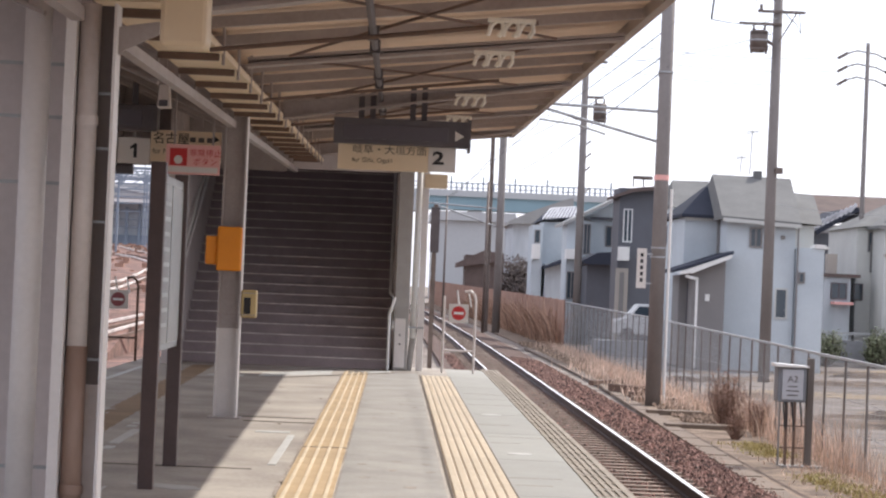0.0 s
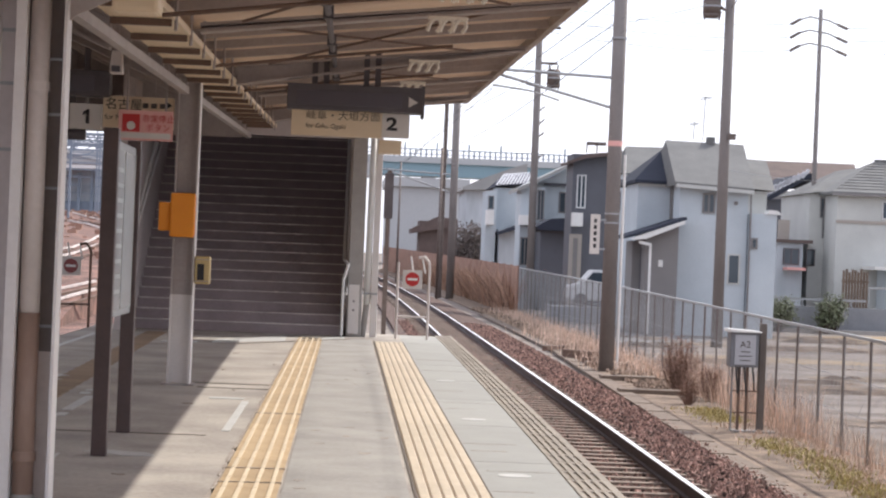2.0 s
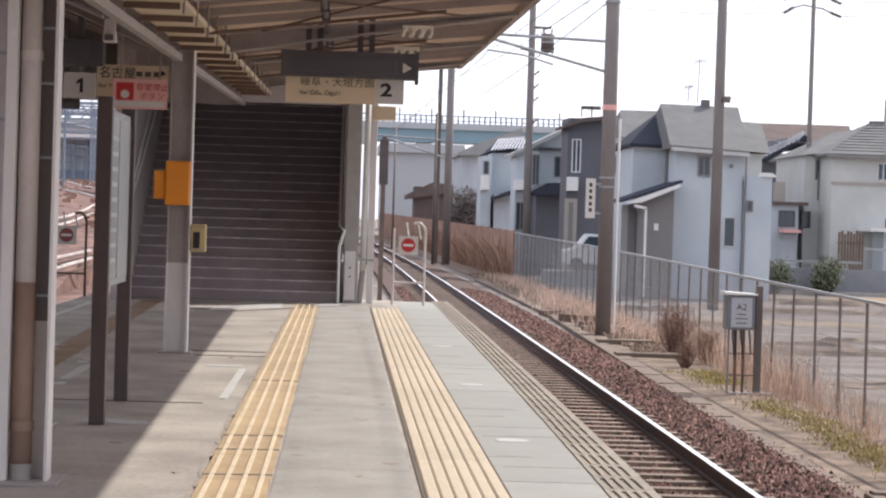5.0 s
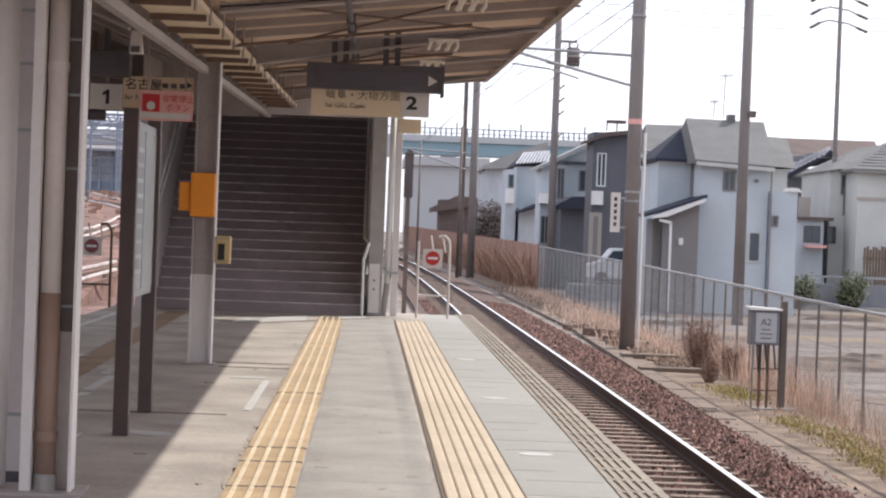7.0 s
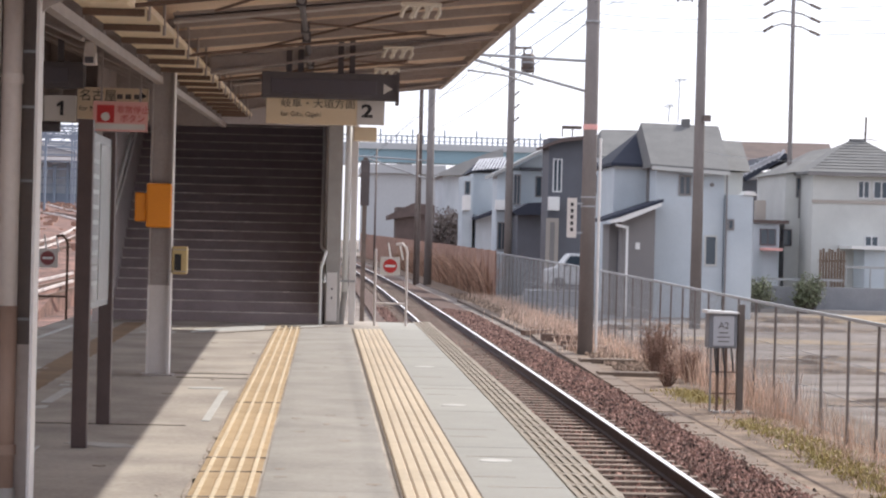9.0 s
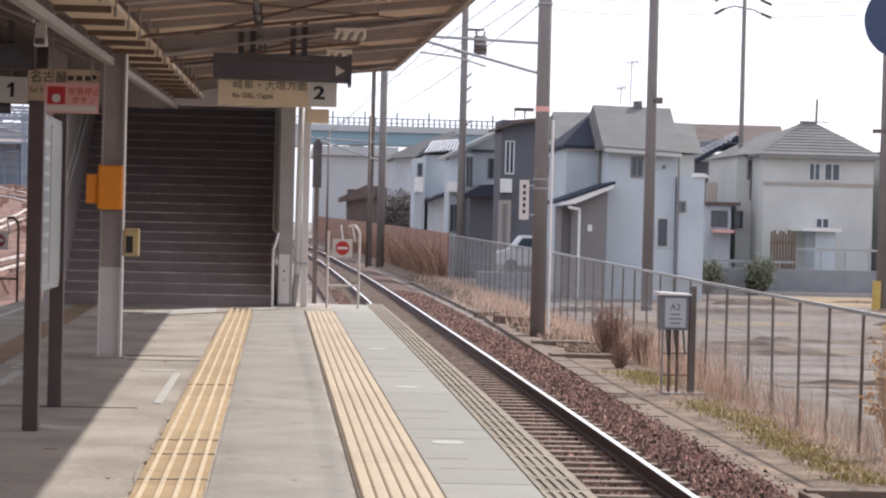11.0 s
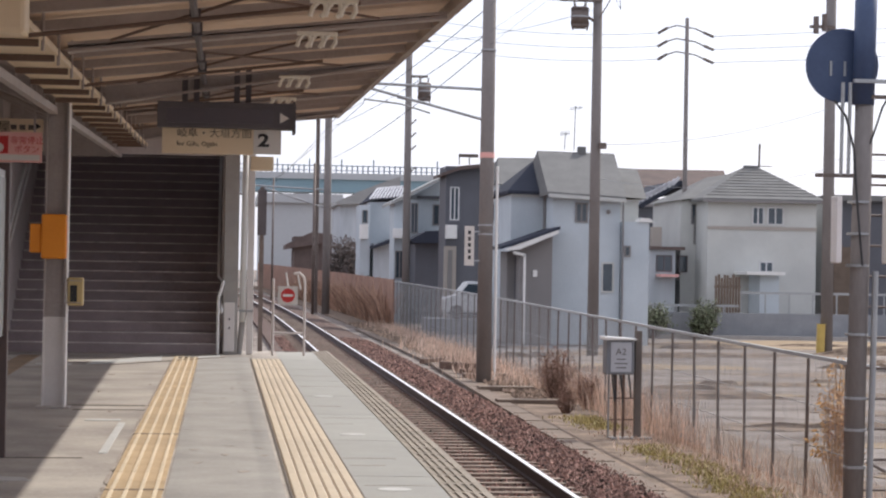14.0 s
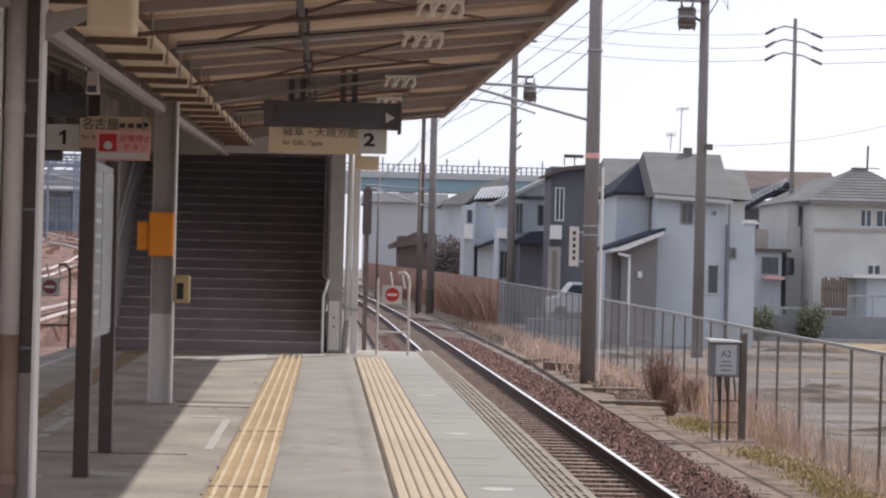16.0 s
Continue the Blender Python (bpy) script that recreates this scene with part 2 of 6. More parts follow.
# ---------------------------------------------------------------- mesh helpers
class Solid:
    """Collects simple closed forms in world metres."""

    def __init__(self):
        self.v, self.f = [], []

    def add(self, vs, fs):
        o = len(self.v)
        self.v += [tuple(p) for p in vs]
        self.f += [tuple(o + i for i in q) for q in fs]
        return self

    def box(self, x0, x1, y0, y1, z0, z1, m=None):
        vs = [Vector(p) for p in ((x0, y0, z0), (x1, y0, z0), (x1, y1, z0), (x0, y1, z0), (x0, y0, z1), (x1, y0, z1), (x1, y1, z1), (x0, y1, z1))]
        if m:
            vs = [m @ p for p in vs]
        return self.add(vs, [(3, 2, 1, 0), (4, 5, 6, 7), (0, 1, 5, 4), (1, 2, 6, 5), (2, 3, 7, 6), (3, 0, 4, 7)])

    def frustum(self, x, y, z0, z1, a, b):
        vs = [(x - a, y - a, z0), (x + a, y - a, z0), (x + a, y + a, z0), (x - a, y + a, z0), (x - b, y - b, z1), (x + b, y - b, z1), (x + b, y + b, z1), (x - b, y + b, z1)]
        return self.add(vs, [(4, 5, 6, 7), (0, 1, 5, 4), (1, 2, 6, 5), (2, 3, 7, 6), (3, 0, 4, 7)])

    def prism(self, pts, axis, a, b):
        """A polygon in the plane across axis ('x': pts are y, z; 'y': x, z; 'z': x, y), drawn out from a to b."""
        k = "xyz".index(axis)

        def at(p, c):
            q = list(p)
            q.insert(k, c)
            return tuple(q)

        n = len(pts)
        vs = [at(p, a) for p in pts] + [at(p, b) for p in pts]
        return self.add(vs, [tuple(range(n))[::-1], tuple(range(n, 2 * n))] + [(i, (i + 1) % n, n + (i + 1) % n, n + i) for i in range(n)])

    def rod(self, p, q, r, r2=None, n=8):
        p, q = Vector(p), Vector(q)
        r2 = r if r2 is None else r2
        d = (q - p).normalized()
        u = d.orthogonal().normalized()
        w = d.cross(u)
        ring = [(math.cos(2 * math.pi * i / n), math.sin(2 * math.pi * i / n)) for i in range(n)]
        vs = [p + (u * c + w * s) * r for c, s in ring] + [q + (u * c + w * s) * r2 for c, s in ring]
        return self.add(vs, [tuple(range(n))[::-1], tuple(range(n, 2 * n))] + [(i, (i + 1) % n, n + (i + 1) % n, n + i) for i in range(n)])

    def tube(self, pts, r, n=6):
        """One round tube along pts."""
        pts = [Vector(p) for p in pts]
        vs, k = [], len(pts)
        u = None
        for i, p in enumerate(pts):
            d = (pts[min(i + 1, k - 1)] - pts[max(i - 1, 0)]).normalized()
            u = d.orthogonal().normalized() if u is None else (u - d * u.dot(d)).normalized()
            w = d.cross(u)
            vs += [p + (u * math.cos(2 * math.pi * j / n) + w * math.sin(2 * math.pi * j / n)) * r for j in range(n)]
        fs = [tuple(range(n))[::-1], tuple(range((k - 1) * n, k * n))]
        fs += [(i * n + j, i * n + (j + 1) % n, (i + 1) * n + (j + 1) % n, (i + 1) * n + j) for i in range(k - 1) for j in range(n)]
        return self.add(vs, fs)

    def bar(self, p, q, w, h):
        """A square bar from p to q, w wide and h high."""
        p, q = Vector(p), Vector(q)
        d = (q - p).normalized()
        up = Vector((0, 0, 1)) if abs(d.z) < 0.95 else Vector((0, 1, 0))
        s = d.cross(up).normalized() * w / 2
        t = s.cross(d).normalized() * h / 2
        vs = [p - s - t, p + s - t, p + s + t, p - s + t, q - s - t, q + s - t, q + s + t, q - s + t]
        return self.add(vs, [(0, 1, 2, 3), (7, 6, 5, 4), (4, 5, 1, 0), (5, 6, 2, 1), (6, 7, 3, 2), (7, 4, 0, 3)])

    def plate(self, a, b, c, d, t):
        """A plate on four corners, t thick downwards."""
        vs = [Vector(p) for p in (a, b, c, d)]
        vs += [p - Vector((0, 0, t)) for p in vs]
        return self.add(vs, [(0, 1, 2, 3), (7, 6, 5, 4), (1, 0, 4, 5), (2, 1, 5, 6), (3, 2, 6, 7), (0, 3, 7, 4)])

    def mesh(self, name, mat, origin=(0, 0, 0), smooth=False):
        me = bpy.data.meshes.new(name)
        o = Vector(origin)
        me.from_pydata([tuple(Vector(p) - o) for p in self.v], [], self.f)
        bm = bmesh.new()
        bm.from_mesh(me)
        bmesh.ops.recalc_face_normals(bm, faces=bm.faces)
        bm.to_mesh(me)
        bm.free()
        me.materials.append(mat)
        if smooth:
            for p in me.polygons:
                p.use_smooth = len(p.vertices) == 4
        return me


def thing(name, at, label, category, group="", kind=""):
    ob = new(name)
    ob.location = at
    ob.empty_display_size = 0.1
    return tagged(ob, label, category, group, kind)


def base(ob):
    """Where the top of ob's family stands."""
    p = Vector(ob.location)
    while ob.parent:
        ob = ob.parent
        p += Vector(ob.location)
    return p


def part(name, solid, mat, parent, label="", bevel=0.0, smooth=False, at=None):
    """One mesh under a thing or a part, given in world metres."""
    o = base(parent)
    at = Vector(at) if at is not None else o
    ob = new(name, solid.mesh(name, mat, at, smooth))
    ob.parent = parent
    ob.location = at - o
    if label:
        ob["label"] = label
    if bevel:
        b = ob.modifiers.new("edges", "BEVEL")
        b.width, b.segments, b.limit_method = bevel, 2, "ANGLE"
    return ob


def structure(name, solid, mat, label, category, smooth=False):
    return tagged(new(name, solid.mesh(name, mat, smooth=smooth)), label, category, kind="structure")


def piece(name, me, parent, at, turn=0.0):
    ob = new(name, me)
    ob.parent = parent
    ob.location = Vector(at) - base(parent)
    ob.rotation_euler = (0, 0, turn)
    return ob


def text(words, size, mat, parent, m, name="lettering", stretch=1.0, bold=0.0):
    """Lettering as a thin mesh, lying in the xy plane of m, from its lower left corner."""
    cu = bpy.data.curves.new(name, "FONT")
    cu.body, cu.size, cu.extrude, cu.offset = words, size, 0.001, bold
    tmp = bpy.data.objects.new(name, cu)
    scene.collection.objects.link(tmp)
    bpy.context.view_layer.update()
    me = bpy.data.meshes.new_from_object(tmp.evaluated_get(bpy.context.evaluated_depsgraph_get()))
    bpy.data.objects.remove(tmp)
    me.transform(Matrix.Translation(-base(parent)) @ m @ Matrix.Diagonal((stretch, 1, 1, 1)))
    me.materials.clear()
    me.materials.append(mat)
    ob = new(name, me)
    ob.parent = parent
    return ob


FACING = pose(0, 0, 0, 90, 0, 0)          # a sheet that faces the viewer along -y


def on_face(x, y, z):
    return pose(x, y, z) @ FACING


# ---------------------------------------------------------------- ground, platform, track
def edge_bow(y):
    """Gentle bow of the platform edge."""
    return 0.135 * (1 - math.exp(-(max(y, 8.0) - 10) / 10)) - 0.075


def curve_x(x, y):
    """Offset of the line that runs along the platform: a gentle bow, then a bend."""
    x += 0.16 * (1 - math.exp(-(min(max(y, 8.0), 65.0) - 12) / 20)) - 0.10
    if y > 160:
        return x - 0.758 - 0.016 * (y - 160)
    return x - (8.4e-5 * (y - 65) ** 2 if y > 65 else 0.0)


ZG, ZR = -1.2, -0.92          # ground and top of rail
structure("ground", Solid().plate((-600, -60, ZG - 0.06), (900, -60, ZG - 0.06), (900, 1500, ZG - 0.06), (-600, 1500, ZG - 0.06), 0.3), GRAVEL, "flat grey-brown gravel ground of a sunny vacant lot", "ground")

def patch(cx, cy, rx, ry, mat, label, seed, z):
    """An uneven stain of other ground, lying flush on the lot."""
    rng = random.Random(seed)
    pts = [(cx + rx * math.cos(a) * rng.uniform(0.6, 1.15), cy + ry * math.sin(a) * rng.uniform(0.6, 1.15)) for a in [2 * math.pi * i / 22 for i in range(22)]]
    structure("ground_patch", Solid().prism(pts, "z", z - 0.03, z), mat, label, "ground")


for k, (cx, cy, rx, ry) in enumerate(((12.5, 62, 3.5, 2.0), (15.5, 72, 5.0, 2.2), (11.0, 48, 2.2, 1.5), (17, 58, 4, 1.6), (13.5, 53, 2.5, 0.9), (9.8, 38, 1.4, 1.3), (11.5, 34, 2.2, 0.7), (14, 42, 2.5, 1.0), (10, 29, 1.2, 0.8), (9.4, 56, 1.0, 4.0))):
    patch(cx, cy, rx, ry, SOIL if k % 2 else DRYG, "uneven patch of bare brown earth in the lot", 50 + k, ZG - 0.052 + 0.002 * (k % 3))
patch(25, 82, 12, 6.0, DRYG, "broad strip of dry tan grass before the block wall", 71, ZG - 0.05)
rngm = random.Random(23)
mounds = Solid()
for k in range(46):
    cx, cy = rngm.uniform(9.5, 27), rngm.uniform(38, 82)
    rx, ry, h = rngm.uniform(0.6, 2.6), rngm.uniform(0.15, 0.5), rngm.uniform(0.05, 0.2)
    n = 14
    ring = [(cx + rx * math.cos(2 * math.pi * i / n) * rngm.uniform(0.7, 1.1), cy + ry * math.sin(2 * math.pi * i / n) * rngm.uniform(0.7, 1.1)) for i in range(n)]
    crest = [(cx + (x_ - cx) * 0.5, cy + (y_ - cy) * 0.4, ZG - 0.06 + h * rngm.uniform(0.6, 1.0)) for x_, y_ in ring]
    mounds.add([(x_, y_, ZG - 0.07) for x_, y_ in ring] + crest, [(i, (i + 1) % n, n + (i + 1) % n, n + i) for i in range(n)] + [tuple(range(n, 2 * n))])
tagged(new("earth_mounds", mounds.mesh("earth_mounds", SOIL)), "low brown earth ridges strewn over the vacant lot", "earth", kind="stuff")
patch(10.5, 82, 3.0, 14.0, ASPH, "grey asphalt lane before the houses", 72, ZG - 0.049)

SLAB0, SLAB1, NOSE1 = 0.955, 1.555, 1.845          # inner and outer edge of the slabs, platform edge
PX0, PY0, PY1 = -4.3, -6.0, 38.2
platform = thing("platform", (0, 0, 0), "worn concrete station platform with tactile strips", "platform", kind="structure")
body_ = Solid().box(PX0, SLAB0, PY0, PY1, ZG, -0.002)
part("platform_slab", body_, CONC, platform)
part("platform_wall", Solid().box(SLAB0, 1.70, PY0, PY1, ZG, -0.10), CONC, platform)

# edge slabs and nosing
def slab_mesh(w, d):
    s = Solid().box(-0.06, w - 0.004, 0.008, d - 0.008, -0.08, 0.0)
    return s.mesh("edge_slab", SLAB)


me_slab = slab_mesh(SLAB1 - SLAB0, 3.2)
y = 12.27 - 6 * 3.2
while y < PY1 - 0.5:
    piece("edge_slab", me_slab, platform, (SLAB0 + edge_bow(y), y, 0.0), -math.atan2(edge_bow(y + 3.2) - edge_bow(y), 3.2))
    y += 3.2
part("edge_slab_bed", Solid().box(SLAB0 - 0.01, SLAB1, PY0, PY1, -0.09, -0.012), JOINT, platform)
# faint crosswise cracks in the slabs
rngs = random.Random(8)
for yy_ in (10.42, 11.0, 13.0, 13.55, 14.8, 16.3, 16.9, 20.6, 21.4, 23.2, 27.0, 29.6):
    x0 = SLAB0 + rngs.uniform(0.01, 0.08)
    x1 = SLAB1 + edge_bow(yy_) - rngs.choice((0.01, 0.03, 0.16, 0.28))
    part("slab_crack", Solid().prism([(x0, yy_), (x1, yy_ + rngs.uniform(-0.03, 0.03)), (x1, yy_ + 0.012), (x0, yy_ + 0.014)], "z", -0.004, 0.0015), MORTAR, platform)
nose = Solid().box(SLAB1, NOSE1, 0.002, 0.598, -0.11, -0.007)
pitch_ = (NOSE1 - SLAB1) / 5
for i in range(5):
    x0 = SLAB1 + 0.004 + pitch_ * i
    nose.box(x0, x0 + (0.030 if i < 4 else pitch_ - 0.004), 0.006, 0.594, -0.03, 0.004)
for j in (0.006, 0.534):
    nose.box(SLAB1 + 0.004, NOSE1, j, j + 0.06, -0.03, 0.002)
me_nose = nose.mesh("nosing_block", NOSE)
y = PY0
while y < PY1 + 0.2:
    piece("nosing_block", me_nose, platform, (edge_bow(y + 0.3), y, 0.0))
    y += 0.6

# tactile strips
def tile_guide(w, d):
    s = Solid().box(0, w, 0.001, d - 0.001, -0.02, 0.003)
    return s.mesh("guide_tile", YELLOW)


def bar_guide(w, d):
    s = Solid()
    for i in range(4):
        c = w * (i + 0.5) / 4
        s.box(c - 0.013, c + 0.013, 0.006, d - 0.006, 0.003, 0.009)
    return s.mesh("guide_bars", YBAR)


me_t, me_b = tile_guide(0.385, 0.6), bar_guide(0.385, 0.6)
y = PY0
while y < 35.2:
    t_ = piece("guide_tile", me_t, platform, (-0.75, y, 0.0))
    b_ = new("guide_bars", me_b)
    b_.parent = t_
    y += 0.6
tile = Solid().box(0, 0.455, 0.004, 0.596, -0.02, 0.003)
me_t = tile.mesh("warning_tile", CREAM)
dots = Solid()
for i in range(6):
    for j in range(8):
        dots.frustum(0.038 + i * 0.0758, 0.0375 + j * 0.075, 0.003, 0.009, 0.0325, 0.026)
me_b = dots.mesh("warning_dots", DOT)
y = PY0
while y < 34.6:
    t_ = piece("warning_tile", me_t, platform, (0.490, y, 0.0))
    b_ = new("warning_dots", me_b)
    b_.parent = t_
    y += 0.6
# far strip on the other side of the platform
me_far = Solid().box(0, 0.32, 0.004, 0.596, -0.02, 0.003).mesh("warning_tile", FARTILE)
y = 12.0
while y < 35.0:
    piece("warning_tile", me_far, platform, (-2.97 - 0.018 * (y - 20), y, 0.0), -0.018)
    y += 0.6

# white painted marks
marks = [(-0.95, -0.885, 17.2, 20.5), (-1.28, -0.95, 20.75, 20.95), (-2.42, -2.33, 18.7, 20.45), (-2.40, -2.31, 18.1, 18.4), (-2.52, -2.43, 20.75, 20.95), (-2.52, -2.43, 21.2, 21.35),
         (-3.1, -2.95, 23.2, 23.45), (-3.0, -2.93, 22.45, 22.75), (-3.96, -3.88, 29.0, 34.0), (-2.73, -2.2, 32.0, 32.5), (-1.95, -1.93, 14.55, 14.95)]
for x0, x1, y0, y1 in marks:
    part("painted_mark", Solid().box(x0, x1, y0, y1, -0.004, 0.003), LINE, platform)
# painted line across the platform, worn at its ends, with a dark joint before it
part("painted_line", Solid().prism([(-1.99, 32.4), (-0.93, 33.9), (-0.955, 35.7), (-1.5, 34.4), (-1.98, 33.5)], "z", -0.004, 0.003), LINE, platform)
part("painted_line", Solid().prism([(-0.70, 34.5), (0.0, 35.45), (0.0, 36.0), (-0.70, 35.2)], "z", -0.004, 0.003), LINE, platform)
part("floor_joint", Solid().prism([(-1.6, 32.2), (0.08, 35.25), (0.08, 35.45), (-1.6, 32.4)], "z", -0.004, 0.0045), JOINT, platform)
part("worn_smudge", Solid().prism([(-1.80, 15.2), (-1.5, 14.95), (-1.28, 15.0), (-1.35, 15.2), (-1.6, 15.3)], "z", -0.004, 0.0025), LINE, platform)
for x0, x1, y0, y1 in ((-0.345, 0.436, PY0, 12.6), (-0.345, 0.436, 12.605, 19.7), (-0.345, 0.436, 19.705, 27.4), (-0.345, 0.436, 27.405, 35.4)):
    part("concrete_patch", Solid().box(x0, x1, y0, y1, -0.004, 0.0025), GREYC, platform, "greyer patched concrete")
rngp = random.Random(4)
y = 10.0
while y < 34:
    w, ln = rngp.uniform(0.004, 0.026), rngp.uniform(0.4, 1.3)
    part("mortar_edge", Solid().prism([(-0.755, y), (-0.755, y + ln), (-0.765 - w * 0.5, y + ln * 0.9), (-0.765 - w, y + ln * 0.55), (-0.765 - w * 0.7, y + ln * 0.2)], "z", -0.004, 0.003), MORTAR, platform)
    if rngp.random() < 0.45:
        part("mortar_edge", Solid().prism([(-0.362, y), (-0.362 + w * 0.8, y + ln * 0.3), (-0.362 + w * 0.6, y + ln * 0.8), (-0.362, y + ln)], "z", -0.004, 0.0045), MORTAR, platform)
    y += ln * rngp.uniform(0.7, 1.0)
for k in range(34):
    cx, cy, rx, ry = rngp.uniform(-0.30, 0.40), rngp.uniform(10.5, 30), rngp.uniform(0.01, 0.05), rngp.uniform(0.01, 0.06)
    if k % 4 == 0:
        cx = rngp.uniform(-1.5, -0.85)
    part("floor_stain", Solid().prism([(cx + rx * math.cos(a), cy + ry * math.sin(a) * (1 + 0.4 * math.sin(3 * a))) for a in [0.7 * q for q in range(9)]], "z", -0.004, 0.0042), MORTAR, platform)
for x0, x1 in ((0.468, 0.482), (0.947, 0.954)):
    part("floor_joint", Solid().box(x0, x1, PY0, 35.0, -0.004, 0.004), JOINT, platform)
for yy_ in (14.55, 19.33, 25.0):
    dsc = Solid().rod((1.19, yy_, -0.003), (1.19, yy_, 0.003), 0.115, n=24)
    part("painted_disc", dsc, LINE, platform)
part("floor_joint", Solid().box(-1.5, -0.77, 22.28, 22.36, -0.004, 0.002), JOINT, platform)
part("floor_joint", Solid().box(-3.2, -1.05, 16.74, 16.775, -0.004, 0.0022), JOINT, platform)
part("floor_joint", Solid().box(-1.6, -0.75, 22.96, 23.05, -0.004, 0.002), JOINT, platform)

# cracked joints across the guide strip
for yy_, w_ in ((12.2, 0.016), (13.5, 0.016), (14.36, 0.018), (19.1, 0.012)):
    part("tile_crack", Solid().prism([(-0.755, yy_), (-0.55, yy_ + 0.02), (-0.36, yy_ + 0.03), (-0.36, yy_ + 0.03 + w_), (-0.56, yy_ + 0.02 + w_), (-0.755, yy_ + w_)], "z", -0.004, 0.0095), MORTAR, platform)

# added wall, never in view: keeps sky light off the shaded platform
structure("sky_block_wall", Solid().box(-7.2, -7.0, 13, 48, ZG, 4.2), CONCPOST, "unseen plain grey wall added to shut out sky light on the left", "wall")

# track bed, sleepers, rails
track = thing("railway_track", (0, 0, ZG), "single ballasted railway track with polished rails", "railway track", kind="structure")
GC = 3.29
bed = Solid()
ys = [-10, 8, 14, 18, 22, 26, 30, 36, 42, 50, 58, 65, 80, 95, 110, 130, 160, 200, 260]
for a, b in zip(ys, ys[1:]):
    for (xa, za), (xb, zb) in (((1.6, -1.135), (4.75, -1.135)), ((4.75, -1.135), (5.45, ZG - 0.02))):
        bed.add([(curve_x(xa, a), a, za), (curve_x(xb, a), a, zb), (curve_x(xb, b), b, zb), (curve_x(xa, b), b, za),
                 (curve_x(xa, a), a, ZG - 0.1), (curve_x(xb, a), a, ZG - 0.1), (curve_x(xb, b), b, ZG - 0.1), (curve_x(xa, b), b, ZG - 0.1)],
                [(0, 1, 2, 3), (4, 7, 6, 5), (0, 4, 5, 1), (1, 5, 6, 2), (2, 6, 7, 3), (3, 7, 4, 0)])
part("ballast_bed", bed, BALLAST, track)
for side in (-0.565, 0.565):
    web, top = Solid(), Solid()
    for a, b in zip(ys, ys[1:]):
        p, q = (curve_x(GC + side, a), a), (curve_x(GC + side, b), b)
        web.bar((*p, ZR - 0.020), (*q, ZR - 0.020), 0.064, 0.034).bar((*p, ZR - 0.085), (*q, ZR - 0.085), 0.018, 0.11).bar((*p, ZR - 0.145), (*q, ZR - 0.145), 0.127, 0.022)
        top.bar((*p, ZR - 0.001), (*q, ZR - 0.001), 0.062, 0.006)
    r = part("rail", web, RUST, track)
    part("rail_head", top, RAILTOP, r, "polished running surface")
sl = Solid().prism([(-1.0, -0.12), (1.0, -0.12), (1.0, 0.0), (0.95, 0.03), (-0.95, 0.03), (-1.0, 0.0)], "y", -0.085, 0.085)
me_sl = sl.mesh("sleeper", SLEEPER)
y = 12.0
while y < 120:
    piece("sleeper", me_sl, track, (curve_x(GC, y) + 0.03 * math.sin(y * 5.3), y + 0.02 * math.sin(y * 9.1), -1.115), 0.0)
    y += 0.56


def stones(n, x0, x1, y0, y1, zf, size, seed, mat=None):
    rng = np.random.default_rng(seed)
    base_v = np.array([(1, 0, 0), (0, 1, 0), (-1, 0, 0), (0, -1, 0), (0, 0, 1), (0, 0, -1)], float)
    tri = np.array([(0, 1, 4), (1, 2, 4), (2, 3, 4), (3, 0, 4), (1, 0, 5), (2, 1, 5), (3, 2, 5), (0, 3, 5)])
    c = np.stack([rng.uniform(x0, x1, n), y0 + (y1 - y0) * rng.uniform(0, 1, n) ** 1.5, np.zeros(n)], 1)
    c[:, 2] = [zf(a, b) for a, b in c[:, :2]]
    c[:, 0] -= np.where(c[:, 1] > 65, 8.4e-5 * (c[:, 1] - 65) ** 2, 0)
    ang = rng.uniform(0, 6.28, n)
    sc = rng.uniform(0.6, 1.3, (n, 1, 3)) * size * rng.uniform(0.6, 1.5, (n, 1, 1))
    v = base_v[None] * sc * rng.uniform(0.75, 1.25, (n, 6, 3))
    tl = rng.uniform(-0.7, 0.7, (n, 1))
    vx = v[:, :, 0] * np.cos(ang)[:, None] - v[:, :, 1] * np.sin(ang)[:, None]
    vy = v[:, :, 0] * np.sin(ang)[:, None] + v[:, :, 1] * np.cos(ang)[:, None]
    v = np.stack([vx, vy, v[:, :, 2] + vx * tl], 2) + c[:, None]
    f = tri[None] + 6 * np.arange(n)[:, None, None]
    me = bpy.data.meshes.new("ballast_stones")
    me.from_pydata(v.reshape(-1, 3).tolist(), [], f.reshape(-1, 3).tolist())
    me.materials.append(mat or STONE)
    return me


def bed_z(x, y):
    if x > 4.75:
        return -1.135 - (x - 4.75) / 0.7 * 0.085
    return -1.135


tagged(new("ballast_stones", stones(70000, 1.95, 5.5, 12.5, 80.0, bed_z, 0.034, 3)), "loose red-brown crushed ballast stones beside the rails", "ballast", kind="stuff")

# ---------------------------------------------------------------- trackside: cable trough, fence, verge
def trough_x(y):
    return 5.02 + 0.0218 * (y - 18) if y < 60 else curve_x(5.94, y)


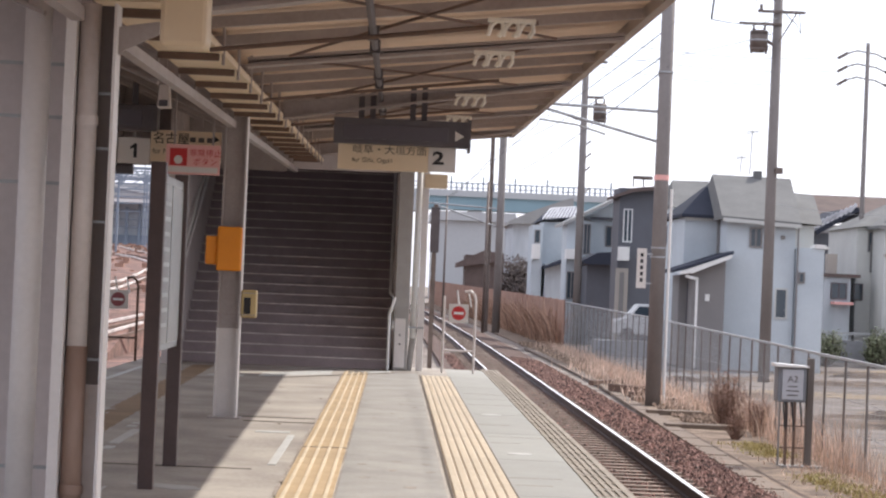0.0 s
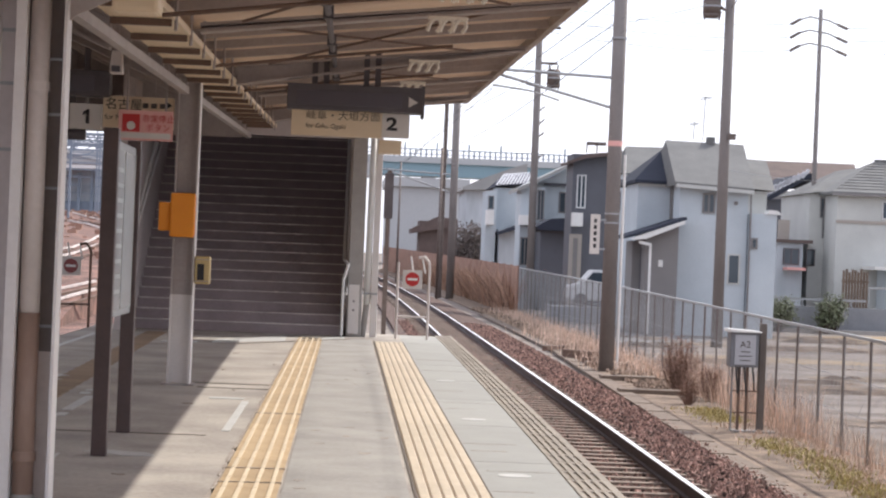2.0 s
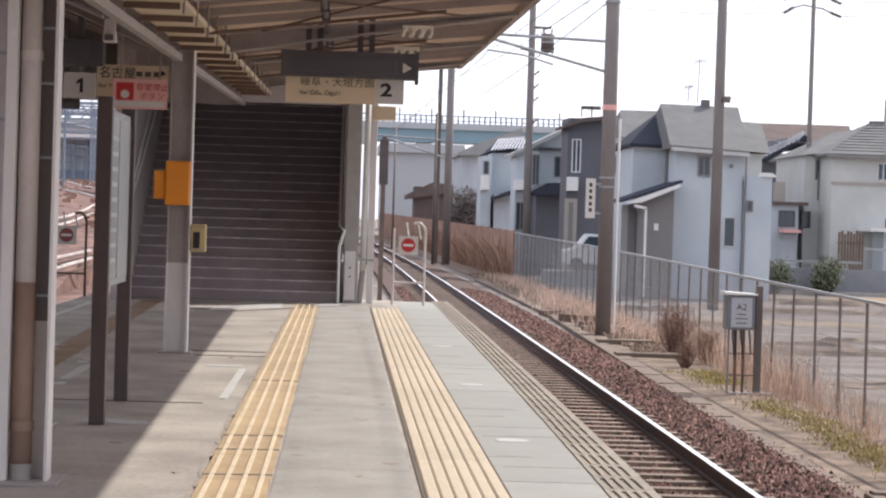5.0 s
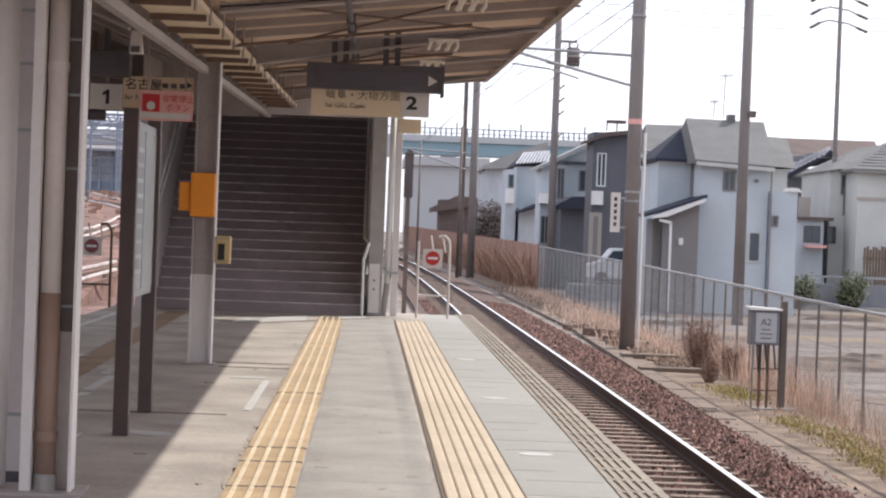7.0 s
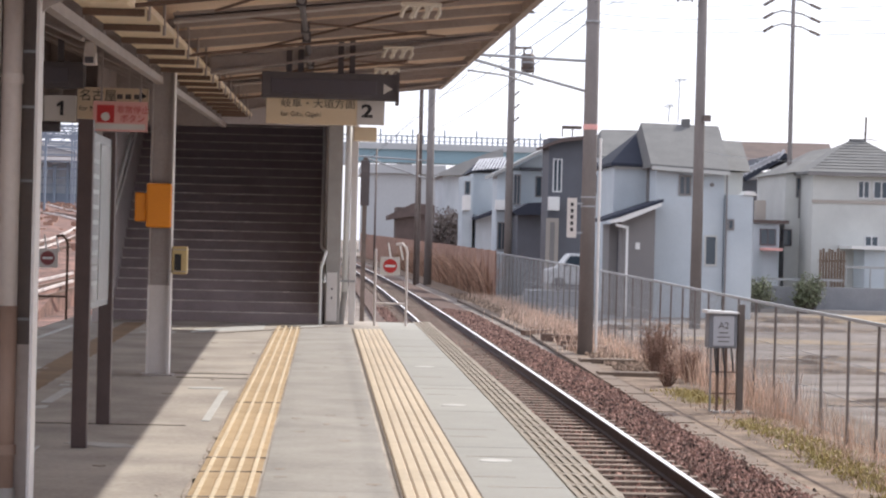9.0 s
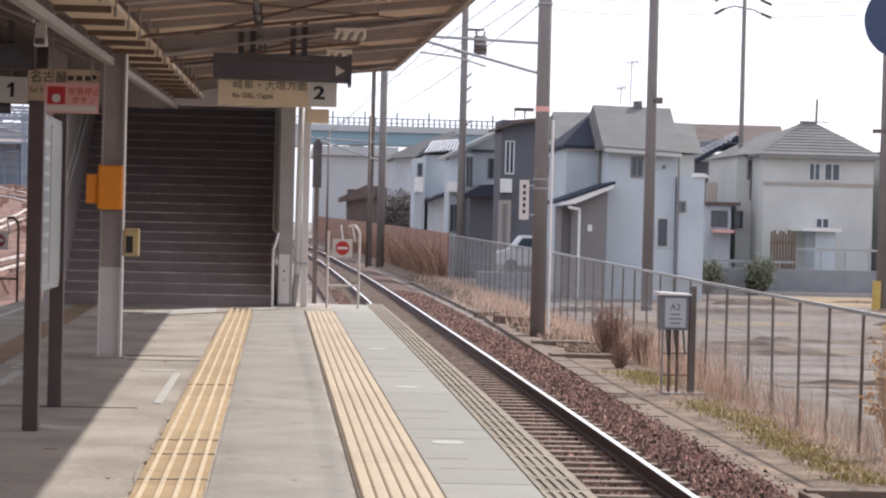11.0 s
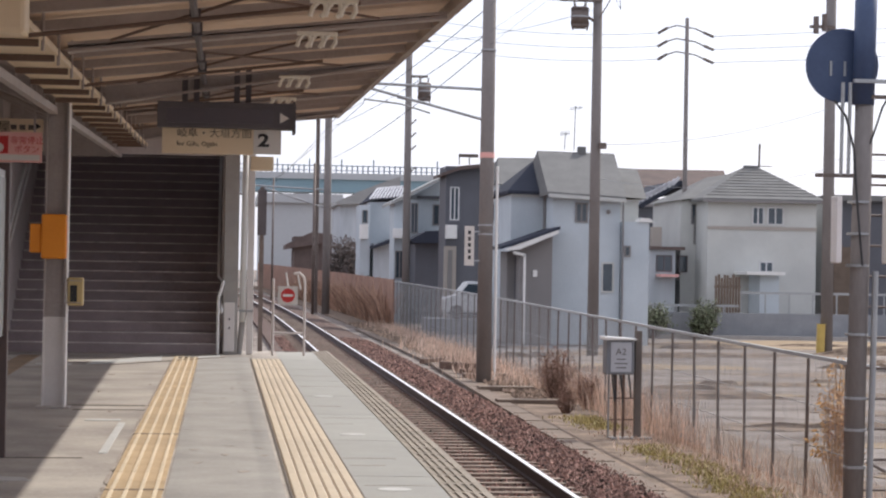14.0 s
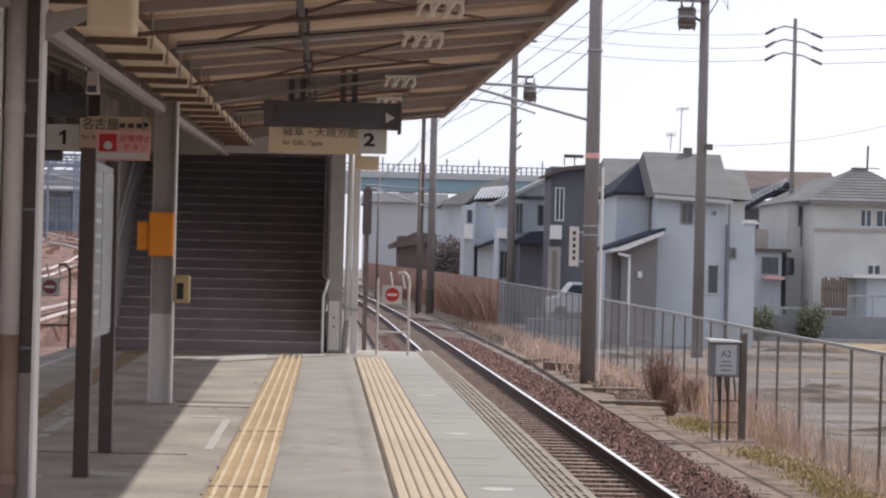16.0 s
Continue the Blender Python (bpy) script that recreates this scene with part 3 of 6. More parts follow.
trough = thing("cable_trough", (5.4, 20, ZG), "long row of weathered concrete cable trough lids", "cable trough")
me_lid = Solid().box(-0.17, 0.17, 0.003, 0.997, 0.0, 0.06).mesh("trough_lid", TROUGH)
y = 14.0
while y < 95:
    a = math.atan2(trough_x(y + 1) - trough_x(y), 1.0)
    piece("trough_lid", me_lid, trough, (trough_x(y) + 0.12 + 0.006 * math.sin(y * 7), y, ZG - 0.035 + 0.006 * math.sin(y * 3)), -a)
    y += 1.0
verge = Solid()
yy = [12, 20, 30, 40, 50, 60, 80, 100, 130, 160, 220, 300]
for a, b in zip(yy, yy[1:]):
    verge.plate((trough_x(a) + 0.25, a, ZG + 0.0), (curve_x(8.6, a), a, ZG - 0.02), (curve_x(8.6, b), b, ZG - 0.02), (trough_x(b) + 0.25, b, ZG + 0.0), 0.1)
structure("verge", verge, SOIL, "bare brown soil verge beside the track", "verge")
for x0, x1, y0, y1, zz in ((5.75, 7.0, 47.6, 48.1, 0.10), (5.6, 6.9, 43.2, 43.7, 0.08), (6.0, 7.1, 53.0, 53.4, 0.12)):
    o = thing("concrete_block", ((x0 + x1) / 2, y0, ZG), "low weathered concrete slab lying on the soil verge", "concrete slab", "old slabs on the verge")
    part("slab", Solid().box(x0, x1, y0, y1, ZG - 0.02, ZG + zz), TROUGH, o, bevel=0.01)


def fence_x(y):
    if y < 36:
        return 7.15 + 0.012 * (y - 22)
    return 7.32 + 0.02 * (y - 36) if y < 60 else curve_x(7.80, y)


def fence_top(y):
    return 0.51 + 0.0058 * (y - 26)


fence = thing("trackside_fence", (7.3, 20, ZG), "long weathered steel mesh fence along the railway", "fence")
fy = [15.66 + 1.7 * i for i in range(49)]
for i, y in enumerate(fy):
    zt = fence_top(y)
    part("fence_post", Solid().bar((fence_x(y) + 0.02 * math.sin(y * 3.1), y + 0.03 * math.sin(y * 5.7), ZG - 0.05), (fence_x(y), y, zt), 0.034, 0.034), FENCEM, fence)
for i in range(len(fy) - 1):
    a, b = fy[i], fy[i + 1]
    xa, xb, za, zb = fence_x(a), fence_x(b), fence_top(a), fence_top(b)
    part("top_rail", Solid().bar((xa, a, za), (xb, b, zb), 0.045, 0.045), STEEL, fence)
    wires = Solid()
    nw = 31 if a < 40 else 22
    for k in range(1, nw):
        f = k / nw
        wires.bar((xa + (xb - xa) * f, a + (b - a) * f, ZG + 0.08), (xa + (xb - xa) * f, a + (b - a) * f, za), 0.0035, 0.0035)
    for h in (0.10, 0.62, 1.12):
        wires.bar((xa, a, ZG + h), (xb, b, ZG + h), 0.007, 0.007)
    part("wire_panel", wires, STEEL, fence)["kind"] = "stuff"
rf = thing("rusty_far_fence", (7.4, 100, ZG), "far rust-brown weathered panel fence along the bend of the track", "fence")
for i in range(50):
    a, b = 97 + 4.0 * i, 101 + 4.0 * i
    zt = 1.0 + 0.0046 * (a - 97)
    xa, xb = curve_x(7.75, a), curve_x(7.75, b)
    s = Solid()
    s.add([(xa, a + 0.02, ZG), (xb, b - 0.02, ZG), (xb, b - 0.02, zt), (xa, a + 0.02, zt), (xa + 0.06, a + 0.02, ZG), (xb + 0.06, b - 0.02, ZG), (xb + 0.06, b - 0.02, zt), (xa + 0.06, a + 0.02, zt)],
          [(0, 3, 2, 1), (4, 5, 6, 7), (0, 1, 5, 4), (1, 2, 6, 5), (2, 3, 7, 6), (3, 0, 4, 7)])
    part("fence_panel", s, REDFENCE, rf)
    part("fence_post", Solid().box(xa - 0.02, xa + 0.03, a - 0.04, a + 0.04, ZG, zt + 0.03), REDFENCE, rf)


def blades(n, xf, spread, y0, y1, h0, h1, mat, name, label, seed, lean=0.35, width=0.012):
    rng = random.Random(seed)
    v, f = [], []
    for _ in range(n):
        y = rng.uniform(y0, y1)
        x = xf(y) + rng.gauss(0, spread)
        h = rng.uniform(h0, h1)
        a = rng.uniform(0, 6.28)
        dx, dy = math.cos(a) * width, math.sin(a) * width
        lx, ly = rng.gauss(0, lean) * h, rng.gauss(0, lean) * h
        o = len(v)
        v += [(x - dx, y - dy, ZG - 0.02), (x + dx, y + dy, ZG - 0.02), (x + lx * 0.4 + dx * 0.7, y + ly * 0.4 + dy * 0.7, ZG + h * 0.6), (x + lx * 0.4 - dx * 0.7, y + ly * 0.4 - dy * 0.7, ZG + h * 0.6), (x + lx, y + ly, ZG + h)]
        f += [(o, o + 1, o + 2, o + 3), (o + 3, o + 2, o + 4)]
    me = bpy.data.meshes.new(name)
    me.from_pydata(v, [], f)
    me.materials.append(mat)
    return tagged(new(name, me), label, "grass", kind="stuff")


blades(1000, lambda y: fence_x(y) + 0.06, 0.16, 17, 34, 0.08, 0.55, DRY, "dry_grass", "thin tall dry pinkish-tan grass along the fence", 5, 0.25, 0.006)
blades(1700, lambda y: fence_x(y) + 0.04, 0.2, 33, 48, 0.15, 0.9, DRY, "dry_grass", "thin tall dry pinkish-tan grass along the fence", 9, 0.25, 0.007)
blades(3600, lambda y: fence_x(y) - 0.15, 0.45, 48, 100, 0.10, 0.38, DRY, "dry_grass", "low dry tan grass along the far fence", 6)
blades(2600, lambda y: curve_x(7.62, y), 0.10, 97, 190, 0.5, 2.3, VINE, "dry_vine", "dry brown climbing weeds along the rusty fence", 15, 0.4, 0.03)
# yellow-green grass in uneven tufts on the verge
rngt = random.Random(77)
TUFTS = [rngt.uniform(0.1, 0.75) for i in range(40)]
blades(4200, lambda y: 6.62 - TUFTS[int((y - 22) / 0.3) % 40] * 0.5 + 0.02 * (y - 22), 0.16, 22.5, 33, 0.015, 0.07, GRASS, "green_grass", "low yellow-green grass tufts on the verge", 7, 0.6, 0.011)
blades(1500, lambda y: 6.55 + 0.02 * (y - 22), 0.3, 22.5, 36, 0.02, 0.10, DRY, "dry_grass", "short dry tan grass on the verge", 21, 0.6, 0.009)
blades(900, lambda y: 6.6, 0.22, 36.2, 39.5, 0.02, 0.08, GRASS, "green_grass", "low yellow-green grass tuft beside the equipment box", 8, 0.6, 0.010)


def twig_bush(at, r, h, n, mat, name, label, seed, leaf=0.0):
    rng = random.Random(seed)
    o = thing(name, at, label, "bush")
    s = Solid()
    lv = Solid()
    for _ in range(n):
        a, e = rng.uniform(0, 6.28), rng.uniform(0.35, 1.0)
        rr = r * math.sqrt(rng.random()) * (1.15 - 0.5 * e)
        p = Vector(at) + Vector((math.cos(a) * rr * 0.25, math.sin(a) * rr * 0.25, -0.03))
        q = Vector(at) + Vector((math.cos(a) * rr, math.sin(a) * rr, h * e))
        m = (p + q) / 2 + Vector((rng.gauss(0, 0.05), rng.gauss(0, 0.05), rng.gauss(0, 0.05)))
        s.rod(p, m, 0.008, 0.006, n=3).rod(m, q, 0.006, 0.003, n=3)
        for _k in range(3):
            w = m + (q - m) * rng.random()
            e2 = w + Vector((rng.gauss(0, 0.10), rng.gauss(0, 0.10), rng.uniform(-0.02, 0.16)))
            s.rod(w, e2, 0.005, 0.003, n=3)
            if leaf:
                for _l in range(4):
                    c = e2 + Vector((rng.gauss(0, leaf), rng.gauss(0, leaf), rng.gauss(0, leaf)))
                    u = Vector((rng.gauss(0, 1), rng.gauss(0, 1), rng.gauss(0, 1))).normalized() * leaf
                    w2 = u.orthogonal().normalized() * leaf * 0.5
                    lv.add([c - u, c + w2, c + u, c - w2], [(0, 1, 2, 3)])
    part("branchwork", s, mat, o)["kind"] = "stuff"
    if leaf:
        part("foliage", lv, mat if mat in (BUSH, BUSHD, DRY, GOLD) else LEAF, o)["kind"] = "stuff"
    return o


twig_bush((7.0, 44.5, ZG), 0.52, 1.10, 150, BUSH, "dry_bush", "leafless red-brown bush growing beside the fence", 11, 0.02)
twig_bush((7.25, 42.0, ZG), 0.33, 0.65, 70, BUSH, "dry_bush", "small leafless brown bush beside the fence", 12, 0.02)
twig_bush((6.55, 40.5, ZG), 0.22, 0.55, 60, BUSH, "dry_bush", "thin dark bush on the soil verge", 13)
twig_bush((7.42, 25.3, ZG), 0.26, 1.75, 60, GOLD, "dry_bush", "golden dry shrub hanging through the fence", 14, 0.04)

me_rubble = stones(4200, 6.25, 7.6, 44.0, 105.0, lambda x, y: ZG + 0.01, 0.05, 17, RUBBLE)
tagged(new("verge_rubble", me_rubble), "loose brown rubble and clods strewn over the verge", "rubble", kind="stuff")
for xa, ya, xb, yb_, h_ in ((5.9, 57.5, 7.0, 56.2, 0.22), (6.1, 54.6, 7.1, 54.9, 0.16), (5.7, 61.0, 6.6, 62.4, 0.14)):
    o = thing("weathered_plank", (xa, ya, ZG), "dark weathered timber lying on the verge", "plank", "planks on the verge")
    part("board", Solid().bar((xa, ya, ZG + h_ / 2), (xb, yb_, ZG + h_ / 2), 0.16, h_), RUSTB, o, bevel=0.01)
blades(900, lambda y: 6.7 + 0.4 * math.sin(y * 1.9), 0.25, 50, 75, 0.1, 0.5, DRY, "dry_grass", "pale dry weeds on the rubble of the verge", 19)

# equipment box on legs
box = thing("equipment_box", (6.6, 34.6, ZG), "pale grey railway equipment box on thin steel legs", "equipment box")
part("cabinet", Solid().box(6.22, 6.68, 34.4, 34.75, -0.16, 0.40), BOXGREY, box, bevel=0.012)
part("roof_cap", Solid().prism([(6.17, 0.40), (6.71, 0.40), (6.71, 0.425), (6.17, 0.455)], "y", 34.34, 34.80), WHITE, box, "pale sloped cap", bevel=0.006)
part("door_panel", Solid().box(6.29, 6.63, 34.385, 34.40, -0.12, 0.36), BOXPALE, box, bevel=0.004)
text("A2", 0.15, INKF, box, on_face(6.37, 34.382, 0.16))
for k, (w, zz) in enumerate(((0.15, 0.09), (0.21, 0.02), (0.17, -0.05))):
    part("label_bar", Solid().box(6.46 - w / 2, 6.46 + w / 2, 34.381, 34.386, zz - 0.008, zz + 0.008), INKF, box)
for xx in (6.40, 6.53):
    part("leg", Solid().box(xx - 0.02, xx + 0.02, 34.5, 34.55, ZG - 0.03, -0.16), RUSTB, box, "rusty leg")
for zz in (-0.55, -0.9):
    part("brace", Solid().box(6.30, 6.72, 34.51, 34.54, zz - 0.010, zz + 0.010), RUSTB, box)
for xx, zz in ((6.33, -0.30), (6.36, -0.26), (6.47, -0.32), (6.60, -0.24)):
    part("cable", Solid().tube([(xx, 34.45, -0.15), (xx + 0.01, 34.44, zz), (xx + 0.03, 34.47, zz - 0.12), (xx + 0.05, 34.5, zz - 0.3)], 0.014), CABLE, box)
part("conduit", Solid().rod((6.30, 34.6, ZG - 0.05), (6.30, 34.6, -0.16), 0.018), STEEL, box)
mp_ = thing("wooden_marker_post", (6.78, 34.6, ZG), "dark weathered square post standing beside the equipment box", "post")
part("post", Solid().box(6.72, 6.83, 34.52, 34.63, ZG - 0.05, 0.55), DARKPOST, mp_, bevel=0.01)
pl = thing("footing_slab", (6.7, 34.6, ZG), "white-edged concrete footing under the equipment box", "concrete slab")
part("slab", Solid().box(6.3, 7.0, 34.35, 34.7, ZG - 0.02, ZG + 0.02), CONCPOST, pl)


# ---------------------------------------------------------------- poles
def pole(name, x, y, z0, z1, r0, r1, mat, label, category="utility pole", group=""):
    o = thing(name, (x, y, z0), label, category, group)
    part("shaft", Solid().rod((x, y, z0 - 0.1), (x, y, z1), r0, r1, 20), mat, o, smooth=True)
    return o


pa = pole("catenary_pole", 6.30, 51.4, ZG, 10.5, 0.185, 0.15, POLEC, "tall round concrete overhead-line pole beside the track", "overhead-line pole", "overhead-line poles")
for zz in (2.36, 2.58, 6.8):
    part("band", Solid().rod((6.30, 51.4, zz - 0.02), (6.30, 51.4, zz + 0.02), 0.19, n=20), STEEL, pa)
part("band", Solid().rod((6.30, 51.4, 4.2), (6.30, 51.4, 4.33), 0.178, n=20), PINK, pa, "faded red painted band")
part("conduit", Solid().rod((6.55, 51.35, ZG), (6.55, 51.35, 4.0), 0.035, n=8), WHITE, pa, "pale cable conduit strapped to the pole")
# cantilever towards the track
part("bracket_arm", Solid().rod((6.2, 51.4, 5.85), (2.9, 51.4, 5.95), 0.035).rod((6.2, 51.4, 5.12), (3.3, 51.4, 5.85), 0.035), STEEL, pa)
part("registration_arm", Solid().tube([(3.3, 51.4, 5.55), (4.2, 51.4, 5.45), (4.9, 51.4, 5.25)], 0.022).tube([(4.1, 51.4, 5.6), (4.9, 51.4, 5.45)], 0.018), STEEL, pa)
pw = thing("pole_sign", (6.0, 51.2, 2.0), "narrow white vertical plate with unreadable marks on the pole", "sign")
part("plate", Solid().box(5.77, 6.0, 51.22, 51.25, 1.6, 2.55), SIGNWHITE, pw)
for k in range(5):
    part("marking", Solid().box(5.85, 5.92, 51.212, 51.222, 1.75 + k * 0.15, 1.84 + k * 0.15), INK, pw)
for z in (1.7, 2.4):
    part("bracket", Solid().box(5.98, 6.14, 51.23, 51.3, z, z + 0.04), STEEL, pw)

pb = pole("catenary_pole", 6.0, 125, ZG, 12.0, 0.23, 0.2, POLEC, "tall round concrete overhead-line pole by the bend", "overhead-line pole", "overhead-line poles")
part("twin_shaft", Solid().rod((5.42, 125.5, ZG), (5.42, 125.5, 12.0), 0.12, n=10), FENCEM, pb)
part("bracket_arm", Solid().rod((6, 125, 6.0), (1.5, 125, 6.2), 0.05).rod((6, 125, 4.9), (2.2, 125, 6.1), 0.05), STEEL, pb)
tp = pole("utility_pole", 8.43, 99, ZG, 13.5, 0.19, 0.14, POLEC, "concrete utility pole with a small transformer", group="utility poles")
def transformer(parent, x, y, z, r, h):
    """A drum with a rim, a lid, a tapered foot, bushings and two lugs."""
    t_ = part("transformer", Solid().rod((x, y, z), (x, y, z + h), r, n=20).rod((x, y, z - 0.13), (x, y, z), r * 0.72, r, 20), FENCEM, parent, "grey drum transformer", smooth=True)
    part("lid", Solid().rod((x, y, z + h), (x, y, z + h + 0.07), r * 1.12, r * 0.9, 20), FENCEM, t_)
    part("band", Solid().rod((x, y, z + h * 0.45), (x, y, z + h * 0.55), r * 1.05, n=20), STEEL, t_)
    for k in (-1, 1):
        part("bushing", Solid().rod((x + k * r * 0.55, y, z + h + 0.06), (x + k * r * 0.7, y, z + h + 0.3), 0.05, 0.03, 8), POLEC, t_)
        part("lug", Solid().rod((x + k * r, y - 0.05, z + 0.08), (x + k * r * 0.8, y - 0.05, z - 0.2), 0.03), FENCEM, t_)


transformer(tp, 9.15, 99, 9.4, 0.30, 0.65)
part("crossarm", Solid().box(8.4, 9.3, 98.9, 99.05, 10.35, 10.45), FENCEM, tp)
part("crossarm", Solid().box(7.6, 9.4, 98.9, 99.05, 12.0, 12.1), FENCEM, tp)
for zz in (6.0, 7.0, 7.6, 8.2):
    part("insulator", Solid().rod((8.58, 98.9, zz), (8.8, 98.9, zz + 0.2), 0.035), FENCEM, tp)
for x, y, h in ((5.2, 124, 7.5), (3.9, 170, 8.5)):
    pole("slim_mast", x, y, ZG, h, 0.09, 0.07, FENCEM, "slim dark steel mast beside the bend of the track", "mast", "slim masts")
# large pole before the white house, with a transformer and crossarms
hp = pole("utility_pole", 12.18, 70, ZG, 13.0, 0.19, 0.14, POLEC, "tall concrete utility pole with crossarms and transformer", group="utility poles")
zz = 10.75
part("crossarm", Solid().box(11.5, 13.05, 69.8, 69.92, zz + 0.06, zz + 0.14), FENCEM, hp)
part("crossarm", Solid().box(10.9, 12.3, 69.8, 69.92, zz - 0.36, zz - 0.28), FENCEM, hp)
transformer(hp, 11.55, 69.8, zz - 1.12, 0.29, 0.5)
part("drop_wire", Solid().tube([(12.3, 69.75, zz + 0.1), (12.75, 69.75, zz - 0.3), (12.9, 69.75, zz - 0.6), (12.85, 69.75, zz + 0.05)], 0.012), CABLE, hp)
part("brace", Solid().rod((12.2, 69.8, zz - 0.9), (12.75, 69.8, zz + 0.05), 0.02), FENCEM, hp)
part("insulator", Solid().rod((11.6, 69.85, zz + 0.1), (11.6, 69.85, zz + 0.32), 0.05).rod((12.0, 69.7, zz + 0.5), (11.8, 69.7, zz + 0.7), 0.06).rod((12.0, 69.7, zz - 1.0), (11.75, 69.7, zz - 0.85), 0.05), FENCEM, hp)
part("junction", Solid().box(12.25, 12.5, 69.75, 69.9, 5.55, 5.75), FENCEM, hp)
# slim pole with three pairs of curved arms
lp = pole("line_pole", 21.7, 100, ZG, 13.6, 0.13, 0.09, POLEC, "slim grey steel line pole with three pairs of curved arms", "line pole")
for k in range(3):
    z = 13.25 - 0.62 * k
    part("arm", Solid().tube([(20.35, 100, z - 0.4), (20.7, 100, z - 0.18), (21.2, 100, z - 0.02), (21.7, 100, z - 0.1), (22.1, 100, z - 0.15), (22.55, 100, z - 0.35), (23.0, 100, z - 0.52)], 0.035), POLEC, lp)
    part("insulator", Solid().rod((20.3, 100, z - 0.42), (20.75, 100, z - 0.15), 0.07), FENCEM, lp)
    part("insulator", Solid().rod((22.5, 100, z - 0.32), (23.0, 100, z - 0.52), 0.07), FENCEM, lp)
p3 = pole("utility_pole", 21.25, 74.1, ZG, 13.5, 0.22, 0.17, POLEC, "concrete utility pole with a yellow guard at its foot", group="utility poles")
part("guard", Solid().rod((20.98, 73.9, ZG - 0.05), (21.0, 73.9, ZG + 1.0), 0.15, n=20), YELLOWP, p3, "worn yellow guard tube")
part("crossarm", Solid().box(20.2, 22.8, 73.7, 73.85, 12.3, 12.42), FENCEM, p3)
part("crossarm", Solid().box(20.4, 21.3, 73.7, 73.85, 10.2, 10.3), FENCEM, p3)
part("insulator", Solid().rod((20.6, 73.7, 10.0), (20.6, 73.7, 10.6), 0.1), FENCEM, p3)
part("insulator", Solid().rod((20.9, 73.7, 10.1), (20.9, 73.7, 10.7), 0.1), FENCEM, p3)

# railway signal seen from behind
sg = thing("railway_signal", (5.95, 19.8, ZG), "railway signal on a concrete post with dark round back", "railway signal")
part("post", Solid().rod((5.95, 19.8, ZG - 0.1), (6.03, 19.8, 4.35), 0.095, 0.085, 16), POLEC, sg, smooth=True)
part("conduit", Solid().rod((6.08, 19.72, ZG - 0.1), (6.12, 19.72, 1.55), 0.03, n=8), STEEL, sg)
part("background_disc", Solid().rod((5.83, 19.95, 3.50), (5.83, 19.92, 3.50), 0.352, n=40), DISC, sg, "dark blue round sheet", smooth=False)
part("lamp_housing", Solid().rod((5.80, 20.18, 3.44), (5.80, 19.95, 3.44), 0.12, n=16), DISC, sg)
part("post_sleeve", Solid().rod((6.0, 19.8, 3.12), (6.02, 19.8, 4.4), 0.105, n=16), DISC, sg, "dark blue upper sleeve of the post", smooth=True)
part("bracket_arm", Solid().box(5.86, 7.4, 19.62, 19.67, 3.315, 3.35), STEEL, sg)
part("bracket_arm", Solid().box(6.05, 7.4, 19.70, 19.75, 3.175, 3.21), FENCEM, sg)
part("signal_head", Solid().prism([(6.34, 3.55), (6.52, 3.68), (6.95, 3.68), (7.0, 3.5), (6.95, 3.26), (6.42, 3.26)], "y", 19.76, 19.95), DISC, sg, "dark blue second signal head")
part("ladder_stile", Solid().rod((6.40, 19.74, 2.45), (6.44, 19.74, 3.18), 0.018), FENCEM, sg)
part("ladder_stile", Solid().rod((6.50, 19.74, 2.45), (6.53, 19.74, 3.18), 0.018), FENCEM, sg)
part("stay_rod", Solid().rod((6.26, 19.74, 2.45), (6.47, 19.74, 3.12), 0.006), FENCEM, sg)
for xx in (5.715, 5.85):
    part("mark", Solid().box(xx - 0.01, xx + 0.01, 19.905, 19.918, 3.40, 3.54), STEEL, sg)
part("crossbar", Solid().box(5.55, 7.4, 19.75, 19.82, 2.43, 2.465), FENCEM, sg)
for xx in (5.765, 5.835):
    part("drop_pipe", Solid().rod((xx, 19.70, 2.45), (xx + 0.01, 19.70, 3.32), 0.018), STEEL, sg)
for xx in (5.72, 6.22):
    part("side_box", Solid().box(xx, xx + 0.055, 19.66, 19.86, 1.62, 2.25), PILLARW, sg, bevel=0.01)
for zz in (0.05, 0.35, 0.95, 1.6, 1.9, 2.2, -0.3, -0.85, -1.0):
    part("band", Solid().rod((5.97, 19.8, zz - 0.012), (5.97, 19.8, zz + 0.012), 0.108, n=16), STEEL, sg)
part("cable", Solid().tube([(5.7, 19.72, 3.15), (5.8, 19.68, 3.0), (5.88, 19.68, 2.7), (5.92, 19.68, 2.2), (5.98, 19.68, 1.6)], 0.011), CABLE, sg)
part("loop_cable", Solid().tube([(6.05, 19.72, 2.75), (6.16, 19.7, 3.1), (6.25, 19.7, 3.25), (6.45, 19.7, 3.32), (6.8, 19.7, 3.3)], 0.010), CABLE, sg)
ld = thing("steel_ladder", (6.3, 20.6, ZG), "narrow rusty steel ladder standing behind the signal post", "ladder")
for xx in (6.28, 6.58):
    part("stile", Solid().rod((xx, 20.6, ZG - 0.05), (xx, 20.6, 2.8), 0.017), FENCEM, ld)
for k in range(13):
    part("rung", Solid().rod((6.28, 20.6, ZG + 0.3 + k * 0.3), (6.58, 20.6, ZG + 0.3 + k * 0.3), 0.012), FENCEM, ld)
part("stay", Solid().tube([(5.97, 19.8, -0.35), (6.2, 20.2, -0.28), (6.58, 20.6, -0.45)], 0.016), FENCEM, ld)
sk = thing("signal_footing", (6.2, 20, ZG), "low concrete kerb round the foot of the signal", "concrete kerb")
